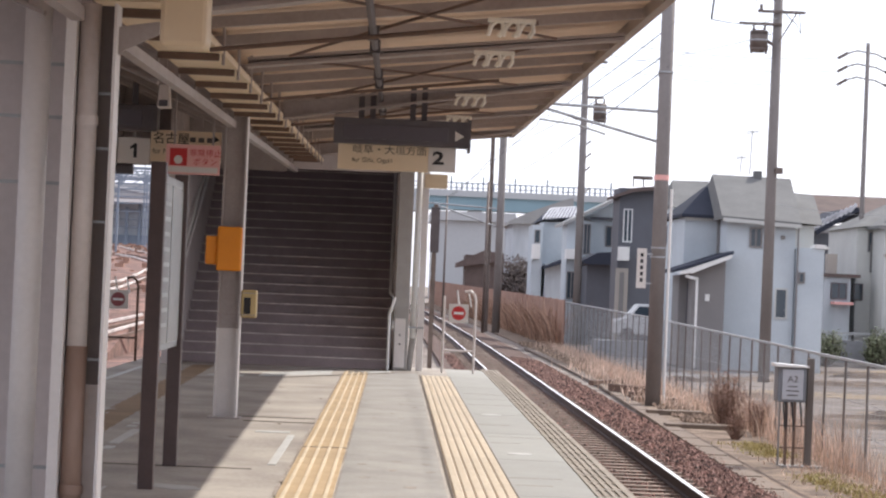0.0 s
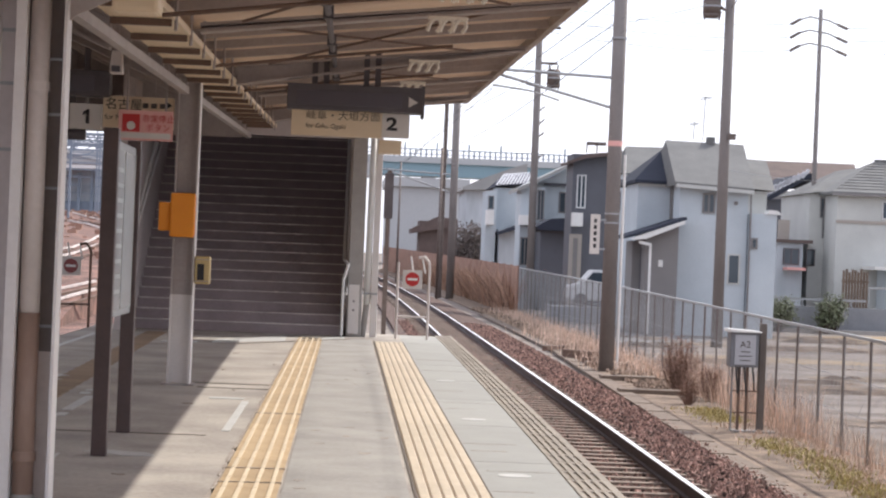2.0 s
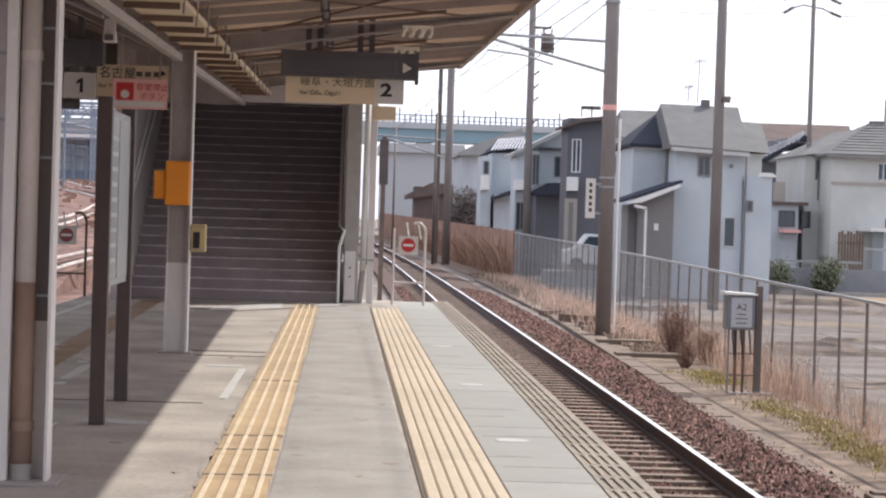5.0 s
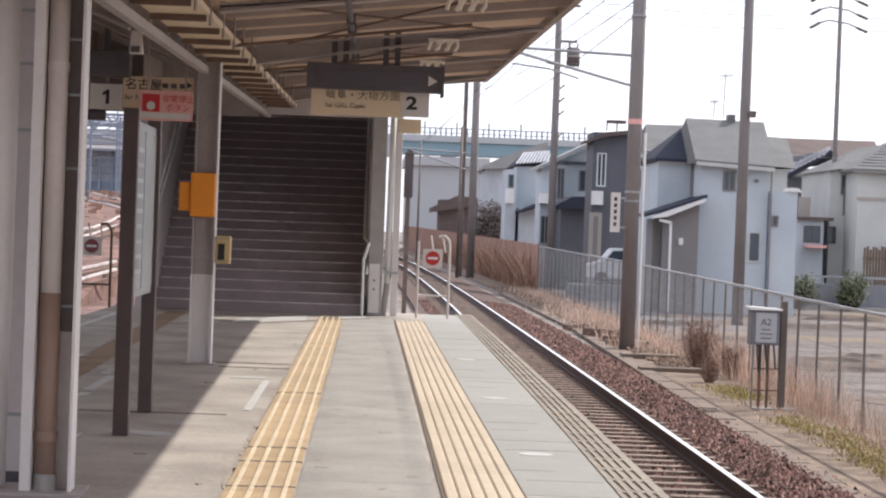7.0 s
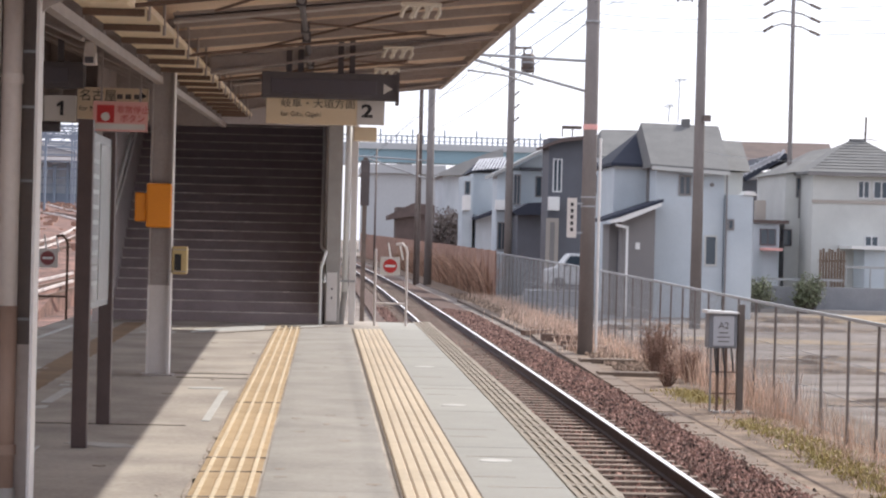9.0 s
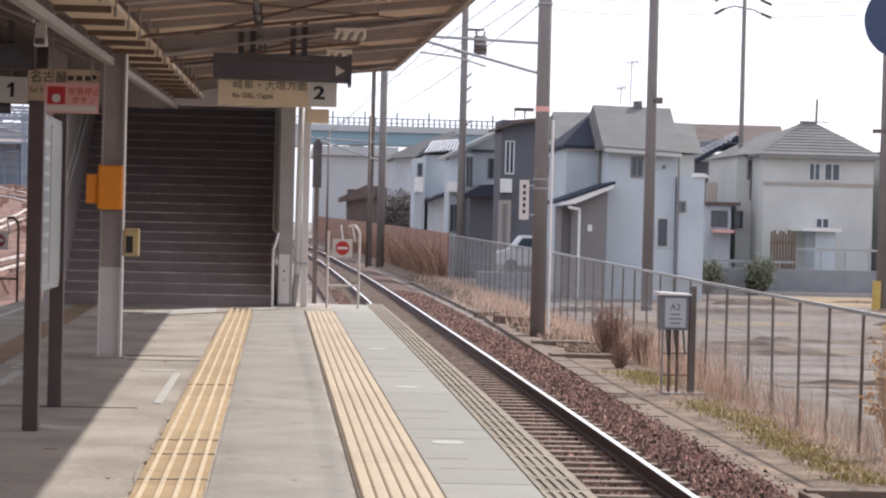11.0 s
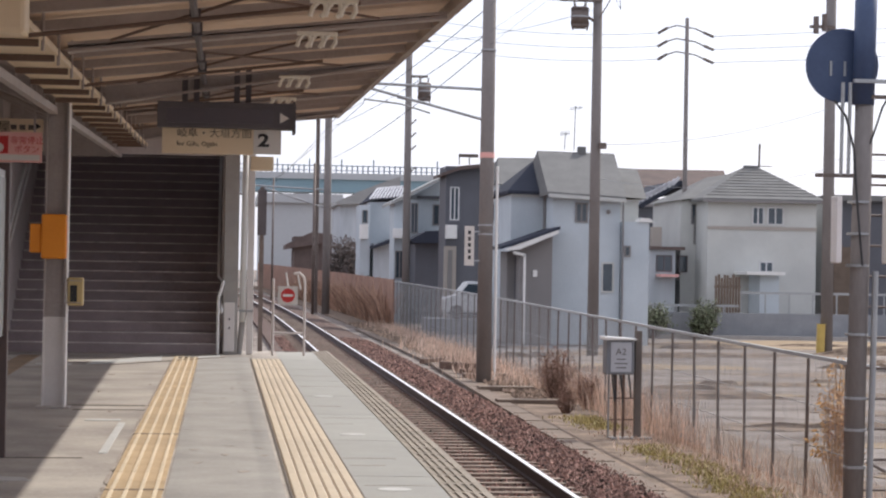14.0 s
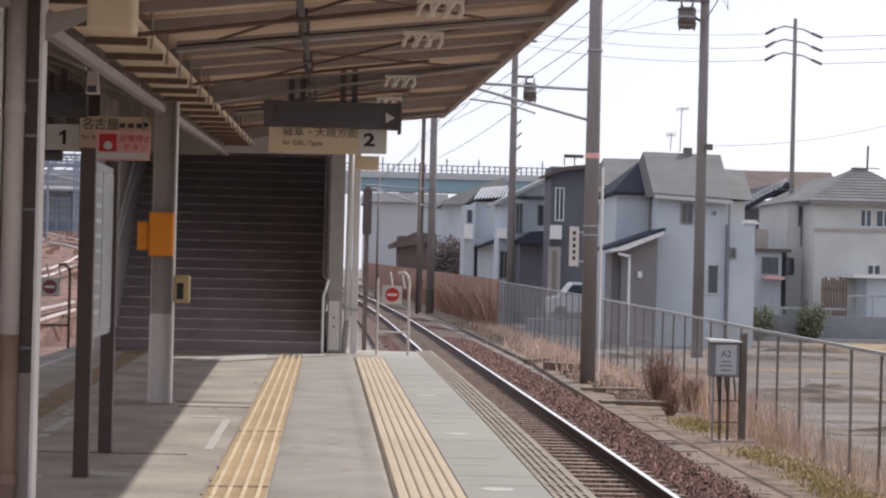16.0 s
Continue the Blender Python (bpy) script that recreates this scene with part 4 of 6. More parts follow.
part("kerb", Solid().box(5.3, 8.0, 20.9, 21.1, ZG - 0.05, ZG + 0.13).box(5.25, 5.4, 16.0, 21.1, ZG - 0.05, ZG + 0.1), TROUGH, sk, bevel=0.01)

# ---------------------------------------------------------------- canopy
def eave_z(y):
    return 4.14 + 0.0247 * (y - 36.6)


def eave_x(y):
    return 1.89 + 0.004 * (y - 36.6)


VALLEY, SLOPE, SLOPE_LEFT = -1.72, 0.11, 0.36


def roof_z(x, y):
    """Underside of the roof deck: two wings that rise from a valley above the pillars."""
    return eave_z(y) - SLOPE * (eave_x(y) - VALLEY) + (SLOPE if x > VALLEY else SLOPE_LEFT) * abs(x - VALLEY)


YN, YF = -1.0, 36.6
canopy = thing("platform_canopy", (0, 0, 3.2), "long tan-painted steel platform canopy with two rising wings", "canopy", kind="structure")
XL = -4.7
deck = Solid()
ny = 90
step = (YF - YN) / ny
for i in range(ny):
    a, b = YN + i * step + 0.01, YN + (i + 1) * step - 0.01
    deck.plate((VALLEY, a, roof_z(VALLEY, a) + 0.05), (eave_x(a), a, roof_z(eave_x(a), a) + 0.05), (eave_x(b), b, roof_z(eave_x(b), b) + 0.05), (VALLEY, b, roof_z(VALLEY, b) + 0.05), 0.05)
    deck.plate((XL, a, roof_z(XL, a) + 0.05), (VALLEY, a, roof_z(VALLEY, a) + 0.05), (VALLEY, b, roof_z(VALLEY, b) + 0.05), (XL, b, roof_z(XL, b) + 0.05), 0.05)
part("roof_deck", deck, DECK, canopy)
cover = Solid().plate((VALLEY, YN, roof_z(VALLEY, YN) + 0.09), (eave_x(YN), YN, roof_z(eave_x(YN), YN) + 0.09), (eave_x(YF), YF, roof_z(eave_x(YF), YF) + 0.09), (VALLEY, YF, roof_z(VALLEY, YF) + 0.09), 0.03)
cover.plate((XL, YN, roof_z(XL, YN) + 0.09), (VALLEY, YN, roof_z(VALLEY, YN) + 0.09), (VALLEY, YF, roof_z(VALLEY, YF) + 0.09), (XL, YF, roof_z(XL, YF) + 0.09), 0.03)
part("roof_cover", cover, ROOFG, canopy)
part("eave_fascia", Solid().bar((eave_x(YN), YN, eave_z(YN) + 0.0), (eave_x(YF), YF, eave_z(YF) + 0.0), 0.07, 0.20), FASCIA, canopy)
part("end_fascia", Solid().bar((VALLEY, YF, roof_z(VALLEY, YF) + 0.0), (eave_x(YF), YF, eave_z(YF) + 0.0), 0.06, 0.16), BEAM, canopy)
# cross beams of the frames, and lighter purlins between
FRAMES = [0.8, 6.25, 11.7, 17.15, 22.6, 28.05, 33.5]
def tapered_beam(s, x0, x1, y, d0, d1):
    """A plate girder from x0 to x1 whose depth falls from d0 to d1."""
    za, zb = roof_z(x0, y) - 0.09, roof_z(x1, y) - 0.09
    lo, hi = min((x0, za, d0), (x1, zb, d1)), max((x0, za, d0), (x1, zb, d1))
    s.prism([(lo[0], lo[1] - lo[2]), (hi[0], hi[1] - hi[2]), (hi[0], hi[1]), (lo[0], lo[1])], "y", y - 0.012, y + 0.012)
    s.bar((x0, y, za - 0.0125), (x1, y, zb - 0.0125), 0.16, 0.025)
    s.bar((x0, y, za - d0), (x1, y, zb - d1), 0.16, 0.025)


for y in FRAMES:
    s = Solid()
    deep = y in (0.8, 11.7, 22.6, 33.5)          # the frames that stand on pillars
    tapered_beam(s, -1.24, eave_x(y) - 0.06, y, 0.20 if deep else 0.065, 0.045)
    part("cross_beam", s, BEAM, canopy)
    s = Solid()
    tapered_beam(s, -1.95, XL + 0.3, y, 0.26, 0.12)
    part("cross_beam", s, BEAM, canopy)
# diagonal wind braces in the plane of the roof
for i, (ya, yb_) in enumerate(zip(FRAMES, FRAMES[1:])):
    for xa, xb in ((-0.9, 1.2), (1.2, -0.9)):
        part("wind_brace", Solid().rod((xa, ya + 0.15, roof_z(xa, ya) - 0.11), (xb, yb_ - 0.15, roof_z(xb, yb_) - 0.11), 0.012, n=6), RUSTB, canopy, "thin rusty brace rod")
y = YN + 0.5
while y < YF:
    if min(abs(y - f) for f in FRAMES) > 0.5:
        part("rafter", Solid().bar((VALLEY, y, roof_z(VALLEY, y) - 0.06), (eave_x(y) - 0.05, y, roof_z(eave_x(y) - 0.05, y) - 0.06), 0.045, 0.075).bar((XL, y, roof_z(XL, y) - 0.06), (VALLEY, y, roof_z(VALLEY, y) - 0.06), 0.045, 0.075), BEAM, canopy)
    y += 1.362
part("gutter", Solid().bar((VALLEY + 0.10, YN, roof_z(VALLEY, YN) + 0.02), (VALLEY + 0.10, YF, roof_z(VALLEY, YF) + 0.02), 0.20, 0.08), BEAM, canopy)
# two invented panels that hide the sky and keep the left wing dark
part("added_side_panel", Solid().add([(XL, YN, 3.1), (XL, YF, 3.2), (XL, YF, roof_z(XL, YF)), (XL, YN, roof_z(XL, YN)), (XL - 0.08, YN, 3.1), (XL - 0.08, YF, 3.2), (XL - 0.08, YF, roof_z(XL, YF)), (XL - 0.08, YN, roof_z(XL, YN))],
     [(0, 1, 2, 3), (7, 6, 5, 4), (0, 4, 5, 1), (1, 5, 6, 2), (2, 6, 7, 3), (3, 7, 4, 0)]), BEAM, canopy, "side panel added to darken the space under the left wing")
part("added_end_panel", Solid().prism([(XL, 3.30), (VALLEY - 0.2, 3.30), (VALLEY, roof_z(VALLEY, YF)), (XL, roof_z(XL, YF))], "y", YF - 0.06, YF), BEAM, canopy, "end panel added to darken the space under the left wing")
# wiring conduits on the underside
part("conduit", Solid().tube([(-0.22, 10, roof_z(-0.22, 10) - 0.16), (-0.22, 35, roof_z(-0.22, 35) - 0.16)], 0.028), DARKST, canopy, "dark conduit")
for y in (15.0, 16.1, 19.0, 20.2, 24.4, 25.4, 30.5):
    part("junction_box", Solid().box(-0.26, -0.18, y, y + 0.08, roof_z(-0.22, y) - 0.20, roof_z(-0.22, y) - 0.10), DARKST, canopy)
for y in (14.4, 20.0, 24.8, 30.2):
    part("conduit", Solid().tube([(-1.3, y, roof_z(-1.3, y) - 0.25), (-0.2, y + 0.3, roof_z(-0.2, y) - 0.2), (0.9, y + 0.1, roof_z(0.9, y) - 0.20)], 0.016), RUSTB, canopy)

# cable tray under the valley, on hangers
tray = thing("cable_tray", (-1.4, 20, 3.2), "long cream-painted cable tray hung under the canopy", "cable tray")


def tray_z(y):
    return 2.765 + 0.0196 * y


part("tray_bottom", Solid().bar((-1.50, 11.9, tray_z(11.9)), (-1.50, 36.0, tray_z(36.0)), 0.42, 0.02), TRAY, tray)
part("tray_side", Solid().bar((-1.28, 11.9, tray_z(11.9) + 0.012), (-1.28, 36.0, tray_z(36.0) + 0.012), 0.016, 0.05), TRAY, tray)
part("tray_side", Solid().bar((-1.72, 11.9, tray_z(11.9) + 0.012), (-1.72, 36.0, tray_z(36.0) + 0.012), 0.016, 0.05), TRAY, tray)
y = 12.3
while y < 36:
    part("hanger_bar", Solid().box(-1.73, -1.30, y - 0.028, y + 0.028, tray_z(y) - 0.06, tray_z(y) - 0.012), RUSTB, tray)
    for x in (-1.27, -1.728):
        part("hanger_rod", Solid().rod((x, y, tray_z(y) - 0.09), (x, y, roof_z(x, y)), 0.012), BEAM, tray)
    y += 1.42

# longitudinal beam from pillar to pillar beside the tray
for ya, yb_ in ((0.95, 11.55), (11.85, 22.46), (22.74, 36.5)):
    part("long_beam", Solid().bar((-1.755, ya, 2.652 + 0.0185 * ya), (-1.755, yb_, 2.652 + 0.0185 * yb_), 0.07, 0.075), PILLAR, canopy, "pale grey lengthwise beam")

# pillars
def pillar(y, name_label):
    o = thing("canopy_pillar", (VALLEY, y, 0), name_label, "pillar", "canopy pillars")
    zt = roof_z(VALLEY, y) - 0.2
    w = 0.115
    for z0, z1, m, lb in ((0.0, 0.94, PILLARW, "pale grey painted foot"), (0.94, zt, PILLAR, "")):
        part("shaft", Solid().box(VALLEY - w + 0.012, VALLEY + w - 0.012, y - 0.005, y + 0.005, z0, z1).box(VALLEY - w, VALLEY - w + 0.014, y - w, y + w, z0, z1).box(VALLEY + w - 0.014, VALLEY + w, y - w, y + w, z0, z1), m, o, lb)
    # light from the right is put into this paler strip on the flange
    part("lit_edge_strip", Solid().box(VALLEY + w + 0.001, VALLEY + w + 0.010, y - w - 0.002, y + w, 0.0, zt), PILLARW, o, "pale flange face that carries the light from the right")
    part("base_plate", Solid().box(VALLEY - 0.17, VALLEY + 0.17, y - 0.17, y + 0.17, 0.0, 0.015), PILLAR, o)
    return o


for y in (0.8, 22.6):
    pillar(y, "grey-brown steel canopy pillar with a pale painted foot")
# ---------------------------------------------------------------- near pillar with drain pipe
np_ = thing("canopy_pillar", (-1.72, 11.7, 0), "pale-edged steel canopy pillar with a beige drain pipe", "pillar", "canopy pillars")
zt = roof_z(VALLEY, 11.7) - 0.2
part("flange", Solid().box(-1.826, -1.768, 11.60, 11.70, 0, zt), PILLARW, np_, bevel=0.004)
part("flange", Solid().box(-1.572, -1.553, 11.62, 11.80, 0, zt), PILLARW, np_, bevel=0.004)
# the web's brown is deepened for the shade between the flanges
part("web", Solid().box(-1.80, -1.572, 11.76, 11.78, 0.87, zt), WEBSHADE, np_, "brown web, darkened for the shade between the flanges")
part("web_foot", Solid().box(-1.80, -1.572, 11.75, 11.78, 0, 0.87), PILLARM, np_, "pale grey painted foot")
part("base_plate", Solid().box(-1.95, -1.49, 11.5, 11.95, 0, 0.015), PILLAR, np_)
dp = part("drain_pipe", Solid().rod((-1.706, 11.70, 0.03), (-1.706, 11.70, 1.08), 0.058, n=20), PIPE, np_, "brown stained drain pipe", smooth=True)
part("pipe_upper", Solid().rod((-1.706, 11.70, 1.08), (-1.706, 11.70, zt), 0.055, n=20), PILLARM, dp, "pale upper length of the pipe", smooth=True)
part("collar", Solid().rod((-1.704, 11.70, 0.0), (-1.704, 11.70, 0.10), 0.064, n=20), CONCPOST, dp)
part("collar", Solid().rod((-1.704, 11.70, 0.28), (-1.704, 11.70, 0.33), 0.065, n=20), PIPE, dp)
part("collar", Solid().rod((-1.704, 11.70, 2.28), (-1.704, 11.70, 2.33), 0.060, n=20), PILLARM, dp)
for z in (1.0, 1.75, 2.15, 2.45):
    part("pipe_clip", Solid().box(-1.76, -1.572, 11.735, 11.758, z, z + 0.015), STEEL, np_)
part("gusset", Solid().prism([(-1.565, 2.655), (-1.515, 2.70), (-1.335, 2.79), (-1.335, 2.86), (-1.565, 2.82)], "y", 11.70, 11.72), PILLAR, np_)
# added panel: stands in for the shaded background in the gap by the pillar
cb = thing("gap_panel", (-2.3, 12.4, 0), "tall plain panel added to fill the dim gap beside the pillar", "cabinet")
part("gap_panel_body", Solid().box(-2.95, -1.82, 12.1, 12.5, 0.0, 3.1), STWALL, cb, bevel=0.01)
part("plinth", Solid().box(-2.9, -1.85, 12.08, 12.48, 0.0, 0.06), DARKST, cb)
vp = thing("vertical_duct", (-2.01, 12.0, 0), "pale grey vertical duct standing beside the pillar", "duct")
part("duct", Solid().rod((-1.995, 11.74, 0.0), (-1.995, 11.74, 3.3), 0.074, n=24), PILLARW, vp, smooth=True)
for z in (0.4, 1.95, 2.31, 2.60):
    part("clip", Solid().box(-2.2, -1.845, 11.76, 11.78, z, z + 0.018), STEEL, vp)

# hanging box sign nearer the viewer
hb = thing("hanging_light_box", (-1.22, 11.0, 2.6), "cream hanging light box with rounded corners under the canopy", "sign")
part("box", Solid().box(-1.255, -1.012, 11.0, 11.25, 2.66, 3.10), SIGNCREAM, hb, bevel=0.025)
part("hanger", Solid().box(-1.14, -1.10, 11.2, 11.24, 3.15, roof_z(-1.1, 11.2)), BEAM, hb)

hs = thing("platform_loudspeaker", (-1.985, 18.0, 2.97), "small pale loudspeaker box hung under the canopy", "loudspeaker")
part("case", Solid().prism([(-2.04, 2.87), (-1.93, 2.87), (-1.945, 3.06), (-2.025, 3.06)], "y", 17.93, 18.07), PILLARM, hs, bevel=0.008)
part("grille", Solid().box(-2.02, -1.95, 17.90, 17.93, 2.88, 2.93), DARKST, hs)
part("hanger", Solid().box(-1.995, -1.975, 17.98, 18.02, 3.06, roof_z(-1.985, 18.0)), BEAM, hs)

# ---------------------------------------------------------------- notice board on posts
nb = thing("notice_board", (-1.68, 16, 0), "free-standing notice board with two dark brown posts", "notice board")
for y, xo in ((14.9, 0.025), (16.75, 0.0)):
    part("post", Solid().box(-1.735 + xo, -1.63 + xo, y - 0.05, y + 0.05, 0.0, 2.26), BROWNST, nb, bevel=0.006)
part("panel", Solid().box(-1.715, -1.665, 14.96, 16.80, 0.93, 2.20), STEEL, nb, bevel=0.005)
part("poster", Solid().box(-1.665, -1.659, 15.02, 15.85, 0.98, 2.14), BOARD, nb, "pale printed poster")
part("poster", Solid().box(-1.665, -1.659, 15.92, 16.68, 0.98, 2.14), BOARD, nb, "pale printed poster")
for k in range(9):
    part("print_bar", Solid().box(-1.659, -1.657, 15.1 + 0.12 * (k % 3), 15.8, 1.1 + k * 0.11, 1.13 + k * 0.11), STEEL, nb)

# ---------------------------------------------------------------- signs on the second pillar and overhead
ob_ = thing("orange_call_box", (-1.75, 22.45, 1.5), "bright orange box fixed to the canopy pillar", "box")
part("case", Solid().box(-1.86, -1.60, 22.38, 22.48, 1.54, 2.0), ORANGE, ob_, bevel=0.02)
part("side_case", Solid().box(-1.98, -1.86, 22.42, 22.48, 1.60, 1.90), ORANGE, ob_, bevel=0.015)
yb = thing("emergency_button_box", (-1.5, 22.5, 1.0), "yellowed emergency button box on the side of the pillar", "switch box")
part("case", Solid().box(-1.59, -1.43, 22.48, 22.66, 1.06, 1.35), YBOX, yb, bevel=0.015)
part("recess", Solid().box(-1.56, -1.49, 22.472, 22.48, 1.10, 1.27), INK, yb)
part("strap", Solid().box(-1.86, -1.44, 22.465, 22.475, 1.312, 1.320).box(-1.86, -1.44, 22.465, 22.475, 1.085, 1.093), PILLAR, yb)
ps = thing("emergency_stop_sign", (-2.1, 22.3, 2.5), "pink emergency stop button sign with red pictogram", "sign")
part("panel", Solid().box(-2.42, -1.86, 22.30, 22.33, 2.52, 2.83), PINK, ps, bevel=0.003)
part("border", Solid().box(-2.40, -1.88, 22.296, 22.299, 2.54, 2.60), SIGNWHITE, ps)
part("pictogram", Solid().box(-2.38, -2.20, 22.295, 22.30, 2.61, 2.79), RED, ps)
part("pictogram_hand", Solid().rod((-2.29, 22.294, 2.67), (-2.29, 22.290, 2.67), 0.045, n=12), SIGNWHITE, ps)
text("非常停止", 0.085, RED, ps, on_face(-2.18, 22.294, 2.715))
text("ボタン", 0.085, RED, ps, on_face(-2.14, 22.294, 2.625))
part("hanger", Solid().box(-1.95, -1.93, 22.33, 22.36, 2.83, roof_z(-1.94, 22.3)), BEAM, ps)
part("hanger", Solid().box(-2.35, -2.33, 22.33, 22.36, 2.83, roof_z(-2.34, 22.3)), BEAM, ps)
s1 = thing("track_sign", (-2.4, 22.7, 2.6), "cream hanging direction sign with a black number one", "sign", "hanging direction signs")
part("panel", Solid().box(-2.97, -2.64, 22.66, 22.74, 2.63, 2.90), SIGNWHITE, s1, bevel=0.004)
part("panel", Solid().box(-2.62, -1.88, 22.62, 22.70, 2.66, 2.99), SIGNCREAM, s1, bevel=0.004)
part("lettering", Solid().prism([(-2.80, 2.69), (-2.765, 2.69), (-2.765, 2.84), (-2.79, 2.84), (-2.835, 2.805), (-2.835, 2.775), (-2.80, 2.795)], "y", 22.652, 22.656), INK, s1)
text("名古屋", 0.13, INK, s1, on_face(-2.60, 22.615, 2.86))
for k in range(3):
    part("lettering_bar", Solid().box(-2.21 + k * 0.09, -2.15 + k * 0.09, 22.612, 22.618, 2.875, 2.925), INKF, s1)
part("arrow", Solid().prism([(-1.97, 2.87), (-1.90, 2.91), (-1.97, 2.96)], "y", 22.612, 22.618), INK, s1)
text("for Nagoya", 0.075, INKF, s1, on_face(-2.60, 22.615, 2.745))
for x in (-2.8, -2.1):
    part("hanger", Solid().box(x - 0.015, x + 0.015, 22.69, 22.72, 2.89, roof_z(x, 22.7)), BEAM, s1)
sb = thing("platform_speaker", (-2.92, 22.8, 2.5), "small dark camera housing under the track sign", "camera")
part("housing", Solid().rod((-3.02, 22.7, 2.57), (-2.80, 22.7, 2.57), 0.055, n=12), DARKST, sb)
part("bracket", Solid().box(-2.93, -2.90, 22.69, 22.72, 2.6, 2.66), DARKST, sb)

s2 = thing("track_sign", (0, 22.6, 2.6), "cream hanging direction sign with a black number two", "sign", "hanging direction signs")
part("panel", Solid().box(-0.65, 0.30, 22.58, 22.66, 2.665, 2.94), SIGNCREAM, s2, bevel=0.004)
part("number_panel", Solid().box(0.30, 0.59, 22.575, 22.66, 2.675, 2.93), SIGNWHITE, s2, bevel=0.004)
text("2", 0.185, INK, s2, on_face(0.345, 22.57, 2.755), stretch=1.3, bold=0.006)
text("岐阜・大垣方面", 0.10, INKF, s2, on_face(-0.50, 22.575, 2.845), stretch=1.12)
text("for Gifu, Ogaki", 0.07, INKF, s2, on_face(-0.50, 22.575, 2.745), stretch=1.0)
part("lower_box", Solid().box(0.28, 0.52, 22.8, 23.1, 2.52, 2.66), SIGNCREAM, s2, bevel=0.006)
de = thing("departure_display", (0, 22.5, 2.9), "dark LED departure display hung under the canopy", "display")
part("case", Solid().box(-0.70, 0.72, 22.45, 22.72, 2.93, 3.20), DARKST, de, bevel=0.01)
part("screen", Solid().box(-0.60, 0.50, 22.44, 22.452, 2.98, 3.13), LED, de, bevel=0.004)
part("arrow", Solid().prism([(0.57, 2.99), (0.665, 3.045), (0.57, 3.10)], "y", 22.441, 22.449), SIGNWHITE, de)
part("end_plate", Solid().box(0.705, 0.735, 22.43, 22.74, 2.89, 3.22), DARKST, de)
for x in (-0.42, -0.30, 0.12, 0.24):
    part("hanger", Solid().box(x - 0.03, x + 0.03, 22.57, 22.63, 3.2, roof_z(x, 22.6) - 0.05), DARKST, de)

d1 = thing("departure_display", (-3.0, 22.6, 2.95), "dark LED departure display above the track sign", "display")
part("case", Solid().box(-3.75, -2.55, 22.50, 22.76, 2.97, 3.24), DARKST, d1, bevel=0.01)
part("screen", Solid().box(-3.6, -2.7, 22.49, 22.502, 3.02, 3.18), LED, d1, bevel=0.004)
for x in (-3.4, -2.8):
    part("hanger", Solid().box(x - 0.03, x + 0.03, 22.6, 22.66, 3.24, roof_z(x, 22.6)), DARKST, d1)

# fluorescent fittings under the canopy
for y in (14.3, 16.9, 22.3, 26.5):
    x = 0.70
    o = thing("fluorescent_fitting", (x, y, roof_z(x, y) - 0.2), "white twin-tube fluorescent fitting under the canopy", "lamp", "canopy lamps")
    z = roof_z(x, y) - 0.23
    part("body", Solid().box(x - 0.15, x + 0.17, y - 0.03, y + 0.03, z + 0.02, z + 0.05), LAMPM, o, bevel=0.006)
    for k in (-0.12, -0.02, 0.08):
        part("tube", Solid().tube([(x + k - 0.03, y, z - 0.07), (x + k - 0.01, y, z - 0.01), (x + k + 0.03, y, z + 0.035), (x + k + 0.07, y, z + 0.02), (x + k + 0.075, y, z - 0.03), (x + k + 0.045, y, z - 0.075)], 0.017, 8), LAMPM, o)

# ---------------------------------------------------------------- stairway
YS = 36.6
stairs = thing("stairway", (-1.8, YS, 0), "wide dim stairway with pale worn step nosings", "stairs", kind="structure")
for k in range(24):
    z, yk = 0.172 * k, YS + 0.29 * k
    st = part("step", Solid().box(-3.58, -0.02, yk, yk + 0.31, max(z - 0.2, 0.0), z + 0.172), STAIR, stairs)
    part("nosing", Solid().box(-3.56, -0.04, yk - 0.012, yk + 0.035, z + 0.156, z + 0.176), NOSING, st, "pale worn nosing")
YT = YS + 24 * 0.29
enc = thing("stair_enclosure", (-1.8, YS, 0), "dark panelled walls and roof closing in the stairway", "stair enclosure", kind="structure")
part("left_wall", Solid().box(-3.78, -3.58, YS - 1.2, 41.0, 0, 6.6), STWALL, enc)
# unseen rear stretch, kept low to let daylight onto the upper steps
part("left_wall", Solid().box(-3.78, -3.58, 41.005, YT + 6, 0, 4.5), STWALL, enc)
part("right_wall", Solid().box(-0.02, 0.06, YS + 0.35, YT + 6, 0, 7.5), STWALL, enc)
part("landing", Solid().box(-3.58, -0.02, YT, YT + 5.8, 3.9, 4.128), STAIR, enc)
part("roof", Solid().plate((-3.9, YS, 3.95), (0.3, YS, 3.95), (0.3, YT + 6, 7.6), (-3.9, YT + 6, 7.6), 0.12), BEAM, enc)
part("header", Solid().box(-3.78, 0.06, YS + 0.05, YS + 0.2, 3.36, 3.98), STWALL, enc)
for y0, z0, y1, z1 in ((35.8, 1.90, 40.2, 3.88), (35.6, 1.57, 40.9, 3.76)):
    part("handrail", Solid().rod((-3.52, y0, z0), (-3.52, y1, z1), 0.027), WHITE, enc, "pale handrail")
hr = thing("stair_handrail", (-0.05, YS, 0), "white tubular handrail at the foot of the stairway", "handrail")
part("post", Solid().rod((-0.06, YS - 0.35, 0), (-0.06, YS - 0.35, 0.98), 0.025), WHITE, hr)
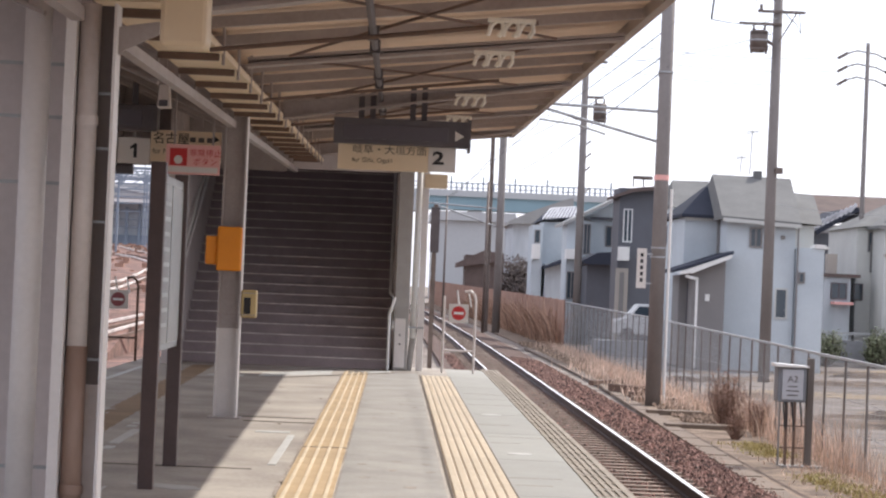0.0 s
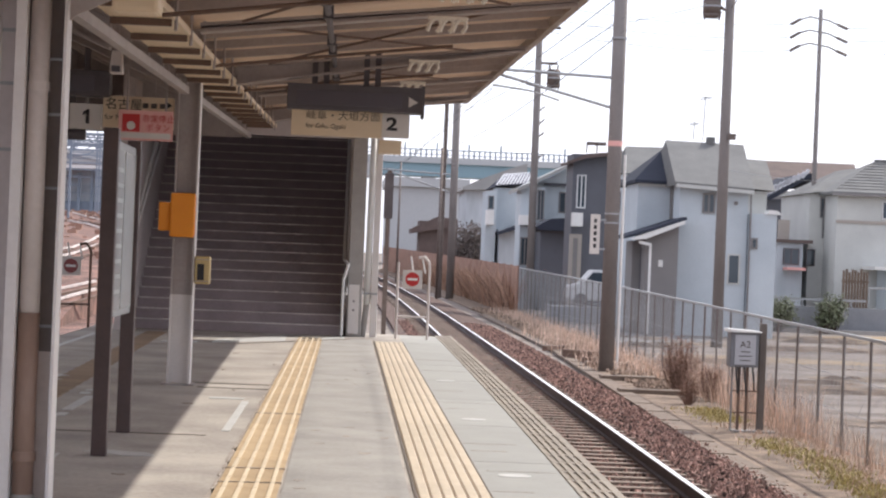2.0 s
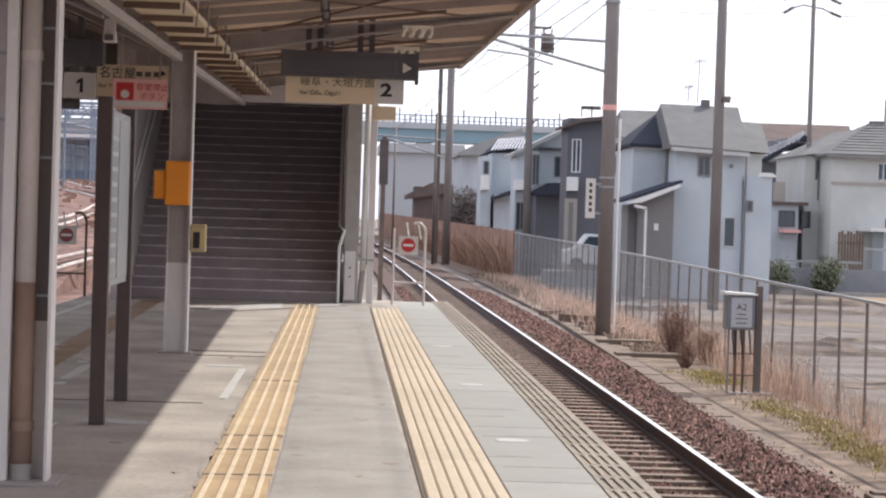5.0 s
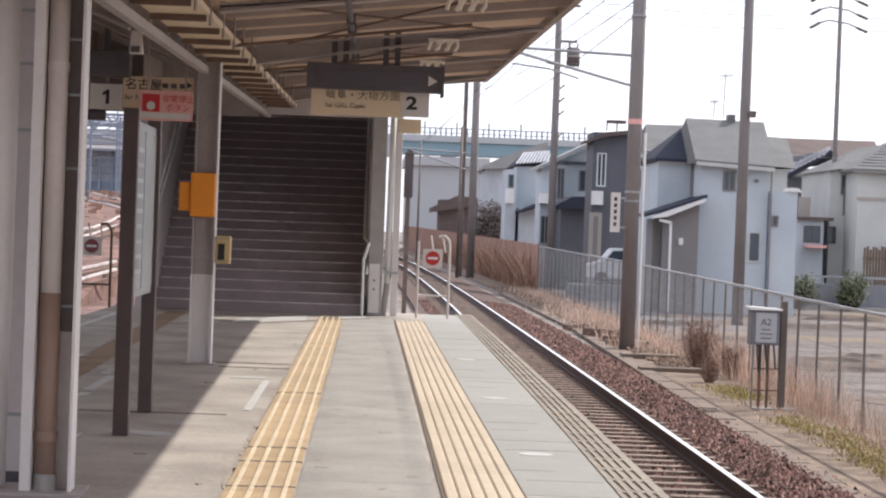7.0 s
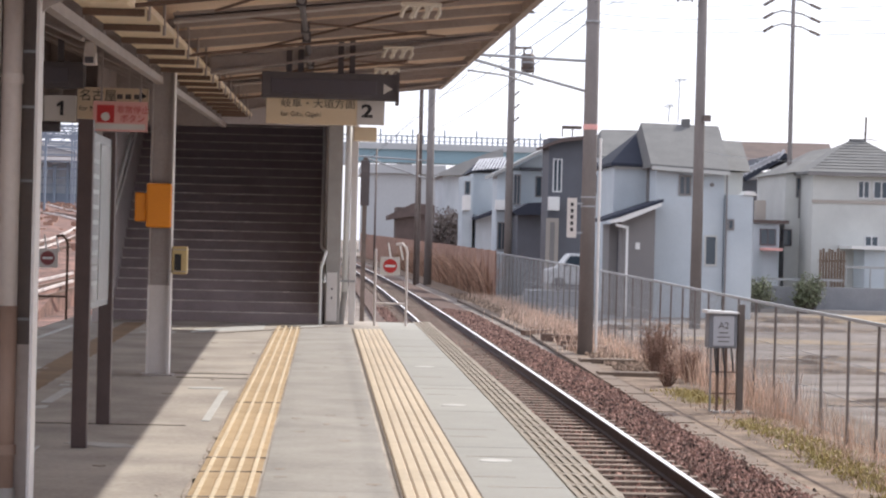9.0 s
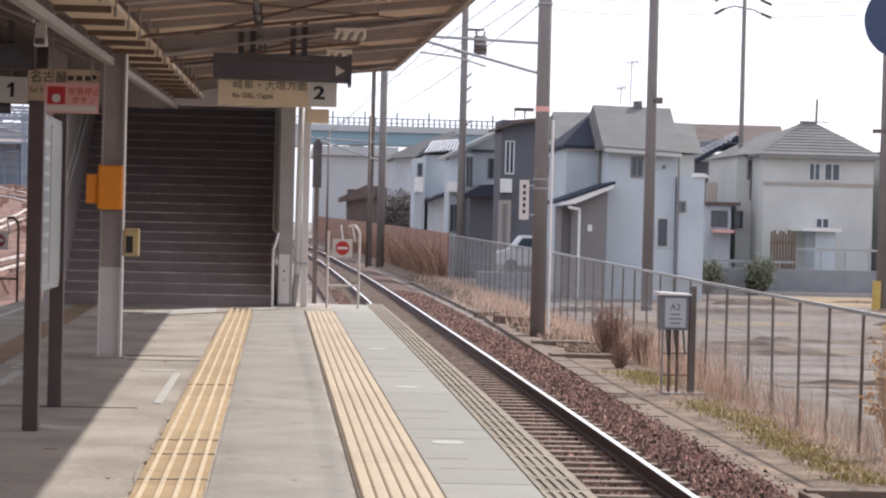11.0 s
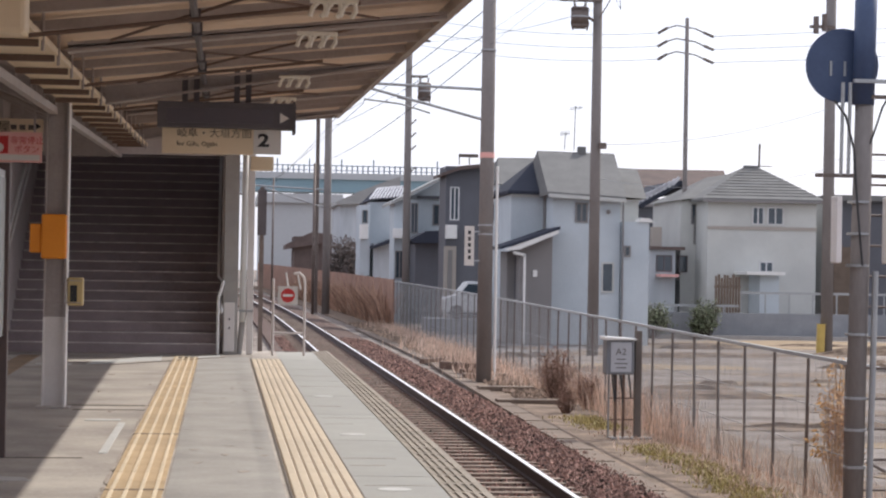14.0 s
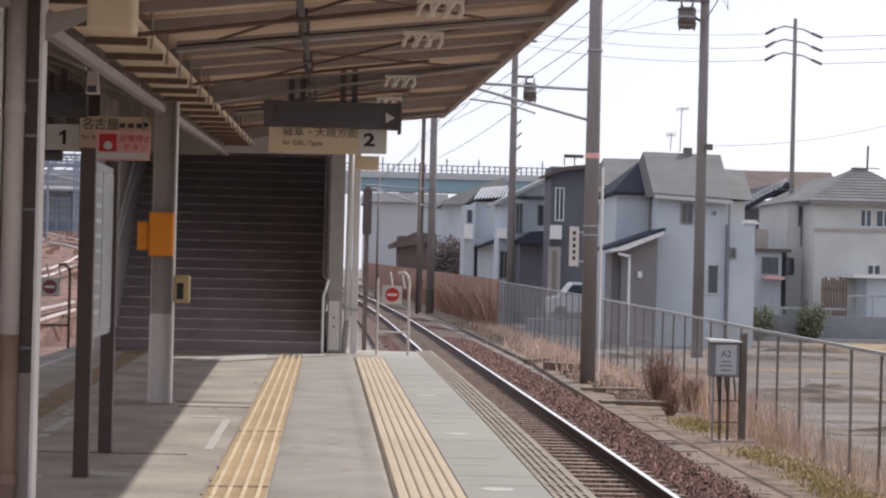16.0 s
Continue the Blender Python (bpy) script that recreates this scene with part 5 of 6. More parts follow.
part("rail", Solid().tube([(-0.06, YS - 0.35, 0.96), (-0.02, YS - 0.36, 1.08), (0.02, YS - 0.30, 1.22), (-0.06, YS + 0.3, 1.30), (-0.06, YS + 5, 4.1)], 0.028), WHITE, hr)
part("rail", Solid().tube([(-0.0, YS - 0.35, 0.72), (0.0, YS + 0.2, 0.98)], 0.025), WHITE, hr)
cp = thing("concrete_post", (0.15, YS, 0), "square grey concrete post at the corner of the stairway", "post")
part("post", Solid().box(0.02, 0.27, YS - 0.15, YS + 0.35, 0, 3.9), CONCPOST, cp, bevel=0.012)
part("foot_panel", Solid().box(0.04, 0.22, YS - 0.17, YS - 0.15, 0.05, 0.88), PILLARW, cp, bevel=0.005)
for z in (0.45, 0.6):
    part("bolt", Solid().rod((0.13, YS - 0.18, z), (0.13, YS - 0.17, z), 0.018), DARKST, cp)
wp = thing("white_drain_pipe", (0.36, YS, 0), "sunlit white drain pipe beside the concrete post", "pipe")
part("pipe", Solid().rod((0.35, YS + 0.05, 0.55), (0.37, YS + 0.05, 3.7), 0.055, n=14), WHITE, wp, smooth=True)
part("pipe_elbow", Solid().rod((0.35, YS + 0.05, 0.55), (0.30, YS + 0.05, 0.0), 0.05, n=14), CONCPOST, wp)
sp = thing("steel_post", (0.47, YS, 0), "slim pale steel post beside the stairway", "post")
part("post", Solid().box(0.42, 0.53, YS, YS + 0.12, 0, 3.8), PILLARW, sp, bevel=0.006)
part("strap", Solid().box(0.25, 0.53, YS - 0.02, YS, 0.72, 0.75), STEEL, sp)
eq = thing("dark_signal_case", (0.7, YS + 2, 1.6), "dark narrow signal case on a thin pole behind the stairway", "signal case")
part("case", Solid().box(0.60, 0.76, 38.0, 38.15, 2.05, 2.85), DARKST, eq, bevel=0.01)
part("pole", Solid().box(0.64, 0.72, 38.04, 38.12, -0.1, 2.9), FENCEM, eq)


# ---------------------------------------------------------------- end-of-platform gates
def end_gate(x0, x1, y, lab, tube=PILLARM):
    o = thing("platform_end_gate", ((x0 + x1) / 2, y, 0), lab, "gate", "platform end gates")
    part("post", Solid().rod((x0, y, 0), (x0, y, 1.30), 0.022), tube, o)
    part("post", Solid().rod((x1, y, 0), (x1, y, 1.25), 0.022), tube, o)
    part("top_bend", Solid().tube([(x1, y, 1.24), (x1 - 0.02, y, 1.33), (x1 - 0.09, y, 1.40), (x1 - 0.19, y, 1.38)], 0.024), tube, o)
    part("stay", Solid().rod((x0 + 0.25, y + 0.02, 1.16), (x0 + 0.21, y + 0.02, 1.40), 0.014), WHITE, o)
    part("stay", Solid().rod((x0 + 0.46, y + 0.02, 1.12), (x0 + 0.41, y + 0.02, 1.36), 0.014), WHITE, o)
    part("rail", Solid().rod((x0, y, 0.38), (x1, y, 0.38), 0.018), tube, o)
    c = (x0 + x1) / 2 - 0.02
    pl_ = part("sign_plate", Solid().box(c - 0.165, c + 0.165, y - 0.045, y - 0.03, 0.86, 1.17), SIGNWHITE, o, "white plate with a red no-entry disc")
    part("no_entry_disc", Solid().rod((c, y - 0.045, 1.015), (c, y - 0.050, 1.015), 0.118, n=28), RED if c > 0 else REDFADED, pl_)
    part("no_entry_bar", Solid().box(c - 0.085, c + 0.085, y - 0.054, y - 0.050, 0.995, 1.035), WHITE, pl_)
    return o


end_gate(0.86, 1.39, 36.3, "grey tubular end gate with a red no-entry sign")
end_gate(-4.87, -4.27, 36.0, "brown tubular end gate with a red no-entry sign", RUSTB)

# ---------------------------------------------------------------- houses
def window(parent, x0, x1, y, z0, z1, frame_mat=None, mullion=True, side=0):
    """A framed window on a wall that faces -y, or with side -1 on a wall that faces -x (then x0, x1 run along y and y is the wall's x)."""
    fm = frame_mat or FRAMEW
    t = 0.06

    def bx(s, a0, a1, d0, d1, b0, b1):
        return s.box(a0, a1, y - d1, y - d0, b0, b1) if side == 0 else s.box(y - d1, y - d0, a0, a1, b0, b1)

    s = Solid()
    bx(s, x0 - t, x0, -0.02, 0.05, z0 - t, z1 + t)
    bx(s, x1, x1 + t, -0.02, 0.05, z0 - t, z1 + t)
    bx(s, x0, x1, -0.02, 0.05, z1, z1 + t)
    bx(s, x0, x1, -0.02, 0.06, z0 - t, z0)
    if mullion:
        bx(s, (x0 + x1) / 2 - 0.03, (x0 + x1) / 2 + 0.03, -0.02, 0.04, z0, z1)
    w = part("window", s, fm, parent)
    part("pane", bx(Solid(), x0, x1, 0.0, 0.02, z0, z1), PANE, w)
    return w


def gable_roof(parent, x0, x1, y0, y1, ze, zr, axis, mat, over=0.35, t=0.14, name="roof"):
    if axis == "x":
        ym = (y0 + y1) / 2
        pts = [(y0 - over, ze - over * (zr - ze) / (ym - y0)), (ym, zr), (y1 + over, ze - over * (zr - ze) / (ym - y0))]
        poly = pts + [(p[0], p[1] - t) for p in pts[::-1]]
        return part(name, Solid().prism(poly, "x", x0 - over, x1 + over), mat, parent)
    xm = (x0 + x1) / 2
    pts = [(x0 - over, ze - over * (zr - ze) / (xm - x0)), (xm, zr), (x1 + over, ze - over * (zr - ze) / (xm - x0))]
    poly = pts + [(p[0], p[1] - t) for p in pts[::-1]]
    return part(name, Solid().prism(poly, "y", y0 - over, y1 + over), mat, parent)


def hip_roof(parent, x0, x1, y0, y1, ze, zr, r0, r1, mat, over=0.4, courses=0):
    a, b, c, d = x0 - over, x1 + over, y0 - over, y1 + over
    ym = (y0 + y1) / 2
    vs = [(a, c, ze), (b, c, ze), (b, d, ze), (a, d, ze), (r0, ym, zr), (r1, ym, zr), (a, c, ze - 0.12), (b, c, ze - 0.12), (b, d, ze - 0.12), (a, d, ze - 0.12)]
    fs = [(0, 1, 5, 4), (1, 2, 5), (2, 3, 4, 5), (3, 0, 4), (6, 7, 1, 0), (7, 8, 2, 1), (8, 9, 3, 2), (9, 6, 0, 3), (9, 8, 7, 6)]
    r = part("roof", Solid().add(vs, fs), mat, parent)
    for k in range(1, courses):
        f = k / courses
        p = Vector(vs[0]).lerp(Vector(vs[4]), f)
        q = Vector(vs[1]).lerp(Vector(vs[5]), f)
        part("tile_course", Solid().bar(p + Vector((0, 0, 0.02)), q + Vector((0, 0, 0.02)), 0.05, 0.02), mat, r)
    part("gutter", Solid().bar((a, c - 0.05, ze - 0.12), (b, c - 0.05, ze - 0.12), 0.12, 0.12), WALLG, r)
    part("ridge", Solid().bar((r0, ym, zr + 0.03), (r1, ym, zr + 0.03), 0.22, 0.12), mat, r)
    return r


def walls(parent, x0, x1, y0, y1, z1, mat, label="", z0=None):
    return part("wall", Solid().box(x0, x1, y0, y1, ZG - 0.1 if z0 is None else z0, z1), mat, parent, label)


# white house with the slate roof
ha = thing("white_house", (13.58, 83, ZG), "two-storey white house with grey slate roof and grey porch", "house")
ax0, ax1 = 12.32, 14.91
ze = 4.43
walls(ha, ax0, ax1, 80, 87, ze, WALLW)
rv = [(12.06, 79.6, 4.48), (15.05, 79.6, 4.33), (15.22, 83.2, 6.15), (12.17, 83.2, 6.20)]
rb = [(15.05, 87.2, 4.33), (12.06, 87.2, 4.48)]
allv = rv + rb
part("roof", Solid().add(allv + [(p[0], p[1], p[2] - 0.14) for p in allv], [(0, 1, 2, 3), (3, 2, 4, 5), (1, 4, 2), (0, 3, 5), (6, 9, 8, 7), (9, 11, 10, 8), (7, 8, 10), (6, 11, 9), (0, 6, 7, 1), (1, 7, 10, 4), (4, 10, 11, 5), (5, 11, 6, 0)]), ROOFG, ha)
part("eave_board", Solid().bar((12.11, 79.6, 4.44 - 0.1), (15.05, 79.6, 4.29 - 0.1), 0.05, 0.14), WALLC, ha)
part("chimney", Solid().box(13.78, 14.07, 83.0, 83.4, 6.06, 6.39), ROOFG, ha)
# left wing; its gable-end roof is coloured dark for the shade on that side
wx0, wx1 = 11.01, 12.45
walls(ha, wx0, ax0, 82, 85.5, 4.50, WALLW)
wr = [(10.85, 81.7, 4.57), (12.45, 81.7, 4.54), (12.29, 84.5, 5.95), (10.85, 88.0, 4.57), (12.45, 88.0, 4.54)]
part("wing_roof", Solid().add(wr + [(p[0], p[1], p[2] - 0.12) for p in wr], [(0, 1, 2), (3, 0, 2), (4, 3, 2), (1, 4, 2), (5, 6, 1, 0), (6, 9, 4, 1), (9, 8, 3, 4), (8, 5, 0, 3), (5, 8, 9, 6)]), ROOFD, ha, "slate roof of the wing, darkened for the shade on its side")
# rear part
walls(ha, 11.42, 13.38, 89.5, 95, 5.10, WALLW)
part("rear_roof", Solid().add([(11.34, 89.2, 5.10), (13.62, 89.2, 5.04), (13.68, 92, 6.38), (11.74, 92, 6.36), (11.34, 95, 5.10), (13.62, 95, 5.04)],
     [(0, 1, 2, 3), (3, 2, 5, 4), (0, 3, 4), (1, 5, 2), (0, 4, 5, 1)]), ROOFG, ha)
# porch with a lean-to roof
gx0, gx1 = 10.96, 12.18
part("porch_wall", Solid().prism([(gx0, ZG - 0.1), (gx1, ZG - 0.1), (gx1, 2.91), (gx0, 2.39)], "y", 79.0, 82.0), WALLG, ha, "grey rendered porch wall")
part("porch_roof", Solid().prism([(10.19, 2.37), (12.41, 3.16), (12.41, 3.04), (10.19, 2.27)], "y", 78.6, 82.0), ROOFD, ha)
part("porch_bargeboard", Solid().prism([(10.33, 2.27), (12.33, 3.02), (12.33, 2.89), (10.91, 2.28), (10.50, 2.23)], "y", 78.5, 78.62), WHITE, ha)
part("porch_post", Solid().box(11.06, 11.14, 78.6, 78.7, ZG, 2.08), WHITE, ha)
part("porch_beam", Solid().prism([(10.67, 2.22), (11.14, 2.12), (11.14, 2.02), (10.67, 2.11)], "y", 78.6, 78.7), WHITE, ha)
part("front_door", Solid().box(10.93, 11.16, 80.0, 80.06, ZG, 1.96), WALLD, ha)
part("wing_lower_wall", Solid().box(10.63, 11.16, 80.1, 82, ZG, 2.21), WALLG, ha)
part("meter_box", Solid().box(11.46, 11.62, 78.93, 79.0, 1.28, 1.53), WHITE, ha)
window(ha, 13.24, 13.60, 80.0, 3.41, 4.04, WALLG)
window(ha, 14.27, 14.63, 80.0, 0.78, 1.81, WALLC, False)
part("vent", Solid().rod((14.44, 80.0, 3.77), (14.44, 79.9, 3.77), 0.08, n=10), WALLG, ha)
part("corner_strip", Solid().box(12.26, 12.49, 81.6, 82.2, 2.99, 4.39), WALLG, ha)
window(ha, 90.5, 91.1, 11.42, 3.63, 4.29, WALLD, False, -1)
# right parts, lower and set back
walls(ha, ax1, 15.99, 82, 88, 4.32, WALLC)
part("side_roof", Solid().add([(15.28, 81.6, 4.40), (16.23, 81.6, 4.35), (16.49, 85, 5.66), (15.55, 85, 5.70), (15.28, 88.4, 4.40), (16.23, 88.4, 4.35)],
     [(0, 1, 2, 3), (3, 2, 5, 4), (0, 3, 4), (1, 5, 2), (0, 4, 5, 1)]), ROOFG, ha)
walls(ha, 14.95, 15.98, 79.8, 84, 3.41, WALLW)
part("balcony_cap", Solid().prism([(15.56, 3.41), (15.68, 3.56), (15.98, 3.55), (16.15, 3.40)], "y", 79.7, 80.6), WHITE, ha)
window(ha, 15.09, 15.22, 79.8, 2.14, 2.44, WALLG, False)
part("downpipe", Solid().rod((14.97, 79.75, ZG), (14.97, 79.75, 4.24), 0.035), WALLG, ha)
part("eave_shadow_board", Solid().box(11.01, 12.45, 81.85, 81.98, 4.33, 4.48), WALLC, ha)
# aerial
part("aerial", Solid().rod((13.75, 84, 6.29), (13.79, 84, 8.06), 0.02).rod((13.55, 84, 7.96), (14.06, 84, 8.02), 0.015).rod((13.20, 84, 6.92), (13.57, 84, 6.95), 0.015).rod((13.37, 84, 6.32), (13.40, 84, 6.99), 0.02), STEEL, ha)

for k in range(5):
    part("aerial_element", Solid().rod((13.62 + 0.1 * k, 83.7, 7.9 + 0.015 * k), (13.62 + 0.1 * k, 84.3, 7.9 + 0.015 * k), 0.012, n=5), STEEL, ha)
    part("aerial_element", Solid().rod((13.22 + 0.08 * k, 84, 6.82 + 0.01 * k), (13.22 + 0.08 * k, 84, 7.05 + 0.01 * k), 0.012, n=5), STEEL, ha)
# cream house with the hipped tile roof
hb2 = thing("cream_house", (24.12, 99, ZG), "two-storey cream house with pale hipped tile roof", "house")
bx0, bx1 = 21.70, 26.70
walls(hb2, bx0, bx1, 95, 104, 4.93, WALLC)
hip_roof(hb2, bx0, bx1, 95, 104, 4.91, 6.55, 24.41, 25.14, ROOFG, 0.3, 11)
walls(hb2, 21.0, bx0, 97.5, 104, 4.88, WALLC)
part("left_roof", Solid().add([(20.80, 97.2, 4.86), (22.34, 97.2, 5.09), (23.95, 100.5, 6.27), (22.99, 101, 6.11), (20.80, 104, 4.86), (22.34, 104, 5.09)],
     [(0, 1, 2, 3), (3, 2, 5, 4), (0, 3, 4), (1, 5, 2), (0, 4, 5, 1)]), ROOFG, hb2)
window(hb2, 23.78, 24.22, 95.0, 3.80, 4.50)
window(hb2, 24.48, 25.12, 95.0, 3.80, 4.50)
window(hb2, 24.15, 24.68, 95.0, 1.66, 2.04)
part("floor_band", Solid().box(bx0 - 0.03, bx1 + 0.03, 94.96, 95.0, 3.51, 3.66), WALLT, hb2)
part("shed_roof", Solid().box(22.93, 24.67, 92.6, 95.0, 1.48, 1.63), WHITE, hb2)
part("shed_wall", Solid().box(23.62, 24.50, 93, 95.0, ZG, 1.48), WALLW, hb2)
window(hb2, 21.67, 21.80, 97.5, 2.90, 4.08, WALLG, False)
window(hb2, 21.54, 21.65, 97.5, 3.82, 4.64, WALLG, False)
walls(hb2, 19.3, 20.5, 96.2, 104, 2.6, WALLP, "pale lower wing")
part("wing_roof", Solid().box(19.2, 20.9, 96.0, 104, 2.55, 2.7), ROOFB, hb2)
window(hb2, 19.66, 20.28, 96.2, 1.62, 2.25, DARKST)
window(hb2, 20.96, 21.28, 97.5, 1.60, 2.26, DARKST, False)
part("porch_shelf", Solid().box(19.62, 20.45, 95.2, 96.2, 1.32, 1.45), PINK, hb2, "faded pink porch roof")
part("brick_pier", Solid().box(19.55, 20.0, 96.9, 97.4, 2.7, 3.6), WALLT, hb2)
part("aerial", Solid().rod((25.14, 99.5, 6.25), (25.17, 99.5, 7.68), 0.05).rod((24.62, 99.5, 6.63), (25.77, 99.5, 6.62), 0.02), FENCEM, hb2)

# dark house behind the overhead-line pole
hd = thing("dark_house", (11.45, 102, ZG), "two-storey dark blue-grey clad house with flat roof edge", "house")
walls(hd, 10.14, 12.56, 98, 101, 6.24, WALLD)
part("roof", Solid().prism([(9.88, 5.88), (10.70, 6.23), (12.64, 6.45), (12.64, 6.27), (10.70, 6.05), (9.88, 5.75)], "y", 97.4, 101.4), ROOFB, hd)
window(hd, 10.39, 10.70, 98.0, 3.81, 5.23)
part("balcony", Solid().box(10.13, 10.59, 97.2, 98, 2.91, 3.53), WHITE, hd)
part("door_surround", Solid().box(10.08, 10.65, 97.9, 98, ZG, 2.56), WALLT, hd)
part("door", Solid().box(10.26, 10.47, 97.86, 97.9, ZG, 2.38), WALLG, hd)
part("railing", Solid().box(10.92, 11.84, 100, 100.05, 6.76, 6.92).box(10.92, 10.97, 100, 100.05, 6.41, 6.91).box(11.39, 11.45, 100, 100.05, 6.42, 6.92), FENCEM, hd)

# white house with the carport
hw = thing("white_house", (10.65, 116, ZG), "two-storey white house with a dark carport at the front", "house")
walls(hw, 9.49, 11.70, 112, 115, 5.25, WALLW)
walls(hw, 8.74, 9.93, 110, 113, 5.05, WALLW)
part("roof", Solid().prism([(8.54, 4.92), (11.58, 6.49), (11.58, 6.31), (8.54, 4.75)], "y", 109.4, 116), ROOFP, hw, "pale sheet roof")
part("gable_wall", Solid().prism([(9.58, 5.24), (11.70, 5.28), (11.70, 6.31)], "y", 111.9, 112.2), WALLW, hw)
part("fascia", Solid().box(10.05, 11.70, 111.7, 111.9, 5.17, 5.32), WALLD, hw)
window(hw, 10.96, 11.52, 112.0, 3.85, 4.83, WALLG)
part("carport_roof", Solid().prism([(9.21, 2.93), (10.00, 3.37), (11.12, 3.45), (11.12, 2.80), (9.43, 2.77)], "y", 106, 112), ROOFD, hw)
part("carport_wall", Solid().box(9.57, 10.95, 107, 111.8, ZG, 2.84), WALLD, hw, "dark carport shutter")
part("balcony", Solid().box(8.66, 9.24, 109.2, 110, 3.04, 3.55), WHITE, hw)
window(hw, 9.64, 9.90, 110.0, 3.38, 4.83, WALLG)
window(hw, 8.86, 9.23, 110.0, 1.05, 2.36, WALLG)

# pale houses further along
hx = thing("grey_house", (9.90, 146, ZG), "two-storey pale grey house with glazed tile roof", "house")
walls(hx, 9.54, 11.53, 140, 144, 5.83, WALLW)
walls(hx, 8.75, 9.41, 138, 142, 5.54, WALLW)
part("roof", Solid().add([(9.39, 139.5, 5.90), (11.83, 139.5, 6.13), (12.47, 145, 7.14), (10.27, 145, 6.87), (9.39, 150, 5.90), (11.83, 150, 6.13)],
     [(0, 1, 2, 3), (3, 2, 5, 4), (0, 3, 4), (1, 5, 2), (0, 4, 5, 1)]), ROOFD, hx)
for k in range(11):
    a = Vector((9.47, 139.4, 5.94)).lerp(Vector((11.75, 139.4, 6.17)), k / 10.5)
    b = Vector((10.35, 144.8, 6.87)).lerp(Vector((12.47, 144.8, 7.10)), k / 10.5)
    part("glazed_tile", Solid().bar(a + Vector((0, 0, 0.05)), b + Vector((0, 0, 0.05)), 0.11, 0.06), TILEW, hx)
part("lean_to", Solid().prism([(9.44, 2.90), (11.08, 3.55), (11.08, 3.26), (9.44, 2.72)], "y", 136, 140), ROOFD, hx)
walls(hx, 9.62, 10.89, 137.5, 140, 3.10, WALLP)
part("balcony", Solid().box(8.72, 9.19, 136.6, 138, 3.35, 4.29), WHITE, hx)
window(hx, 8.93, 9.19, 138.0, 4.42, 5.18, WALLG, False)
hy = thing("pale_house", (10.42, 185, ZG), "far pale blue-grey house with a low gabled roof", "house")
walls(hy, 9.71, 12.55, 180, 192, 6.85, WALLP)
part("roof", Solid().prism([(9.33, 6.96), (11.04, 7.80), (12.79, 8.50), (14.68, 9.20), (14.68, 8.35), (12.08, 6.87), (9.33, 6.73)], "y", 179, 193), ROOFP, hy)

# long brown roof and glazed roofs between the two houses
hr2 = thing("brown_roof_house", (26.81, 130, ZG), "low house with a long brown tiled roof", "house")
walls(hr2, 23.44, 28.73, 123, 134, 5.81, WALLG)
part("roof", Solid().add([(23.12, 122.5, 6.33), (29.22, 122.5, 6.45), (29.94, 127, 7.73), (23.71, 127, 7.71), (23.12, 134, 6.33), (29.22, 134, 6.45)],
     [(0, 1, 2, 3), (3, 2, 5, 4), (0, 3, 4), (1, 5, 2), (0, 4, 5, 1)]), ROOFB, hr2)
hg = thing("glazed_roof_house", (22.43, 114, ZG), "dark house with shiny glazed roof tiles", "house")
walls(hg, 21.45, 23.45, 110, 117, 4.93, WALLD)
part("roof", Solid().prism([(21.28, 5.00), (23.45, 6.31), (23.94, 5.92), (23.94, 5.68), (23.45, 6.08), (21.45, 4.83)], "y", 109, 118), ROOFD, hg)
for k in range(9):
    f = k / 9
    p0 = Vector((21.14, 108.9, 5.08))
    p1 = Vector((23.23, 108.9, 6.15))
    c = p0.lerp(p1, f)
    part("glazed_tile", Solid().bar(c, c + Vector((0.35, 0.0, 0.42)), 0.12, 0.14), TILEW, hg)

# block wall, pale fence, car, shrubs and far walls of the lot
bw = thing("block_wall", (22.86, 90, ZG), "long grey concrete block wall at the back of the lot", "wall")
part("wall", Solid().box(17.0, 34.0, 90, 90.2, ZG - 0.1, -0.16), BLOCK, bw)
part("kerb", Solid().box(16.0, 34.0, 89.0, 89.3, ZG - 0.1, ZG + 0.10), CONCPOST, bw, "pale kerb at the foot of the wall")
wg = thing("wooden_gate", (21.8, 91.4, ZG), "brown weathered slatted wooden gate behind the block wall", "gate")
for k in range(9):
    x = 21.24 + 0.127 * k
    part("slat", Solid().box(x, x + 0.10, 91.4, 91.44, ZG, 1.42 + 0.08 * math.sin(k * 2.3)), TROUGH, wg)
part("crosspiece", Solid().box(21.22, 22.40, 91.44, 91.48, 0.9, 1.0).box(21.22, 22.40, 91.44, 91.48, -0.3, -0.2), TROUGH, wg)
pf = thing("pale_fence", (24.31, 91, ZG), "thin pale tubular fence on the block wall", "fence")
for xa, xb, zt_ in ((16.2, 22.1, 0.13), (22.2, 31.0, 0.71)):
    part("rail", Solid().box(xa, xb, 90.6, 90.66, zt_ - 0.05, zt_ + 0.05), STEEL, pf)
    x = xa
    while x < xb:
        part("fence_post", Solid().box(x, x + 0.05, 90.6, 90.66, -0.24, zt_ - 0.05), STEEL, pf)
        x += 1.05
car = thing("white_car", (10.48, 92, -0.62), "white parked hatchback half hidden behind the fence", "car")
cx, cz = 10.34, -0.62
pk = thing("parking_slab", (cx, 91.5, ZG), "raised concrete parking slab before the dark house", "slab")
part("slab", Solid().box(cx - 1.6, cx + 3.2, 90.8, 94.0, ZG - 0.1, -0.62), BLOCK, pk)
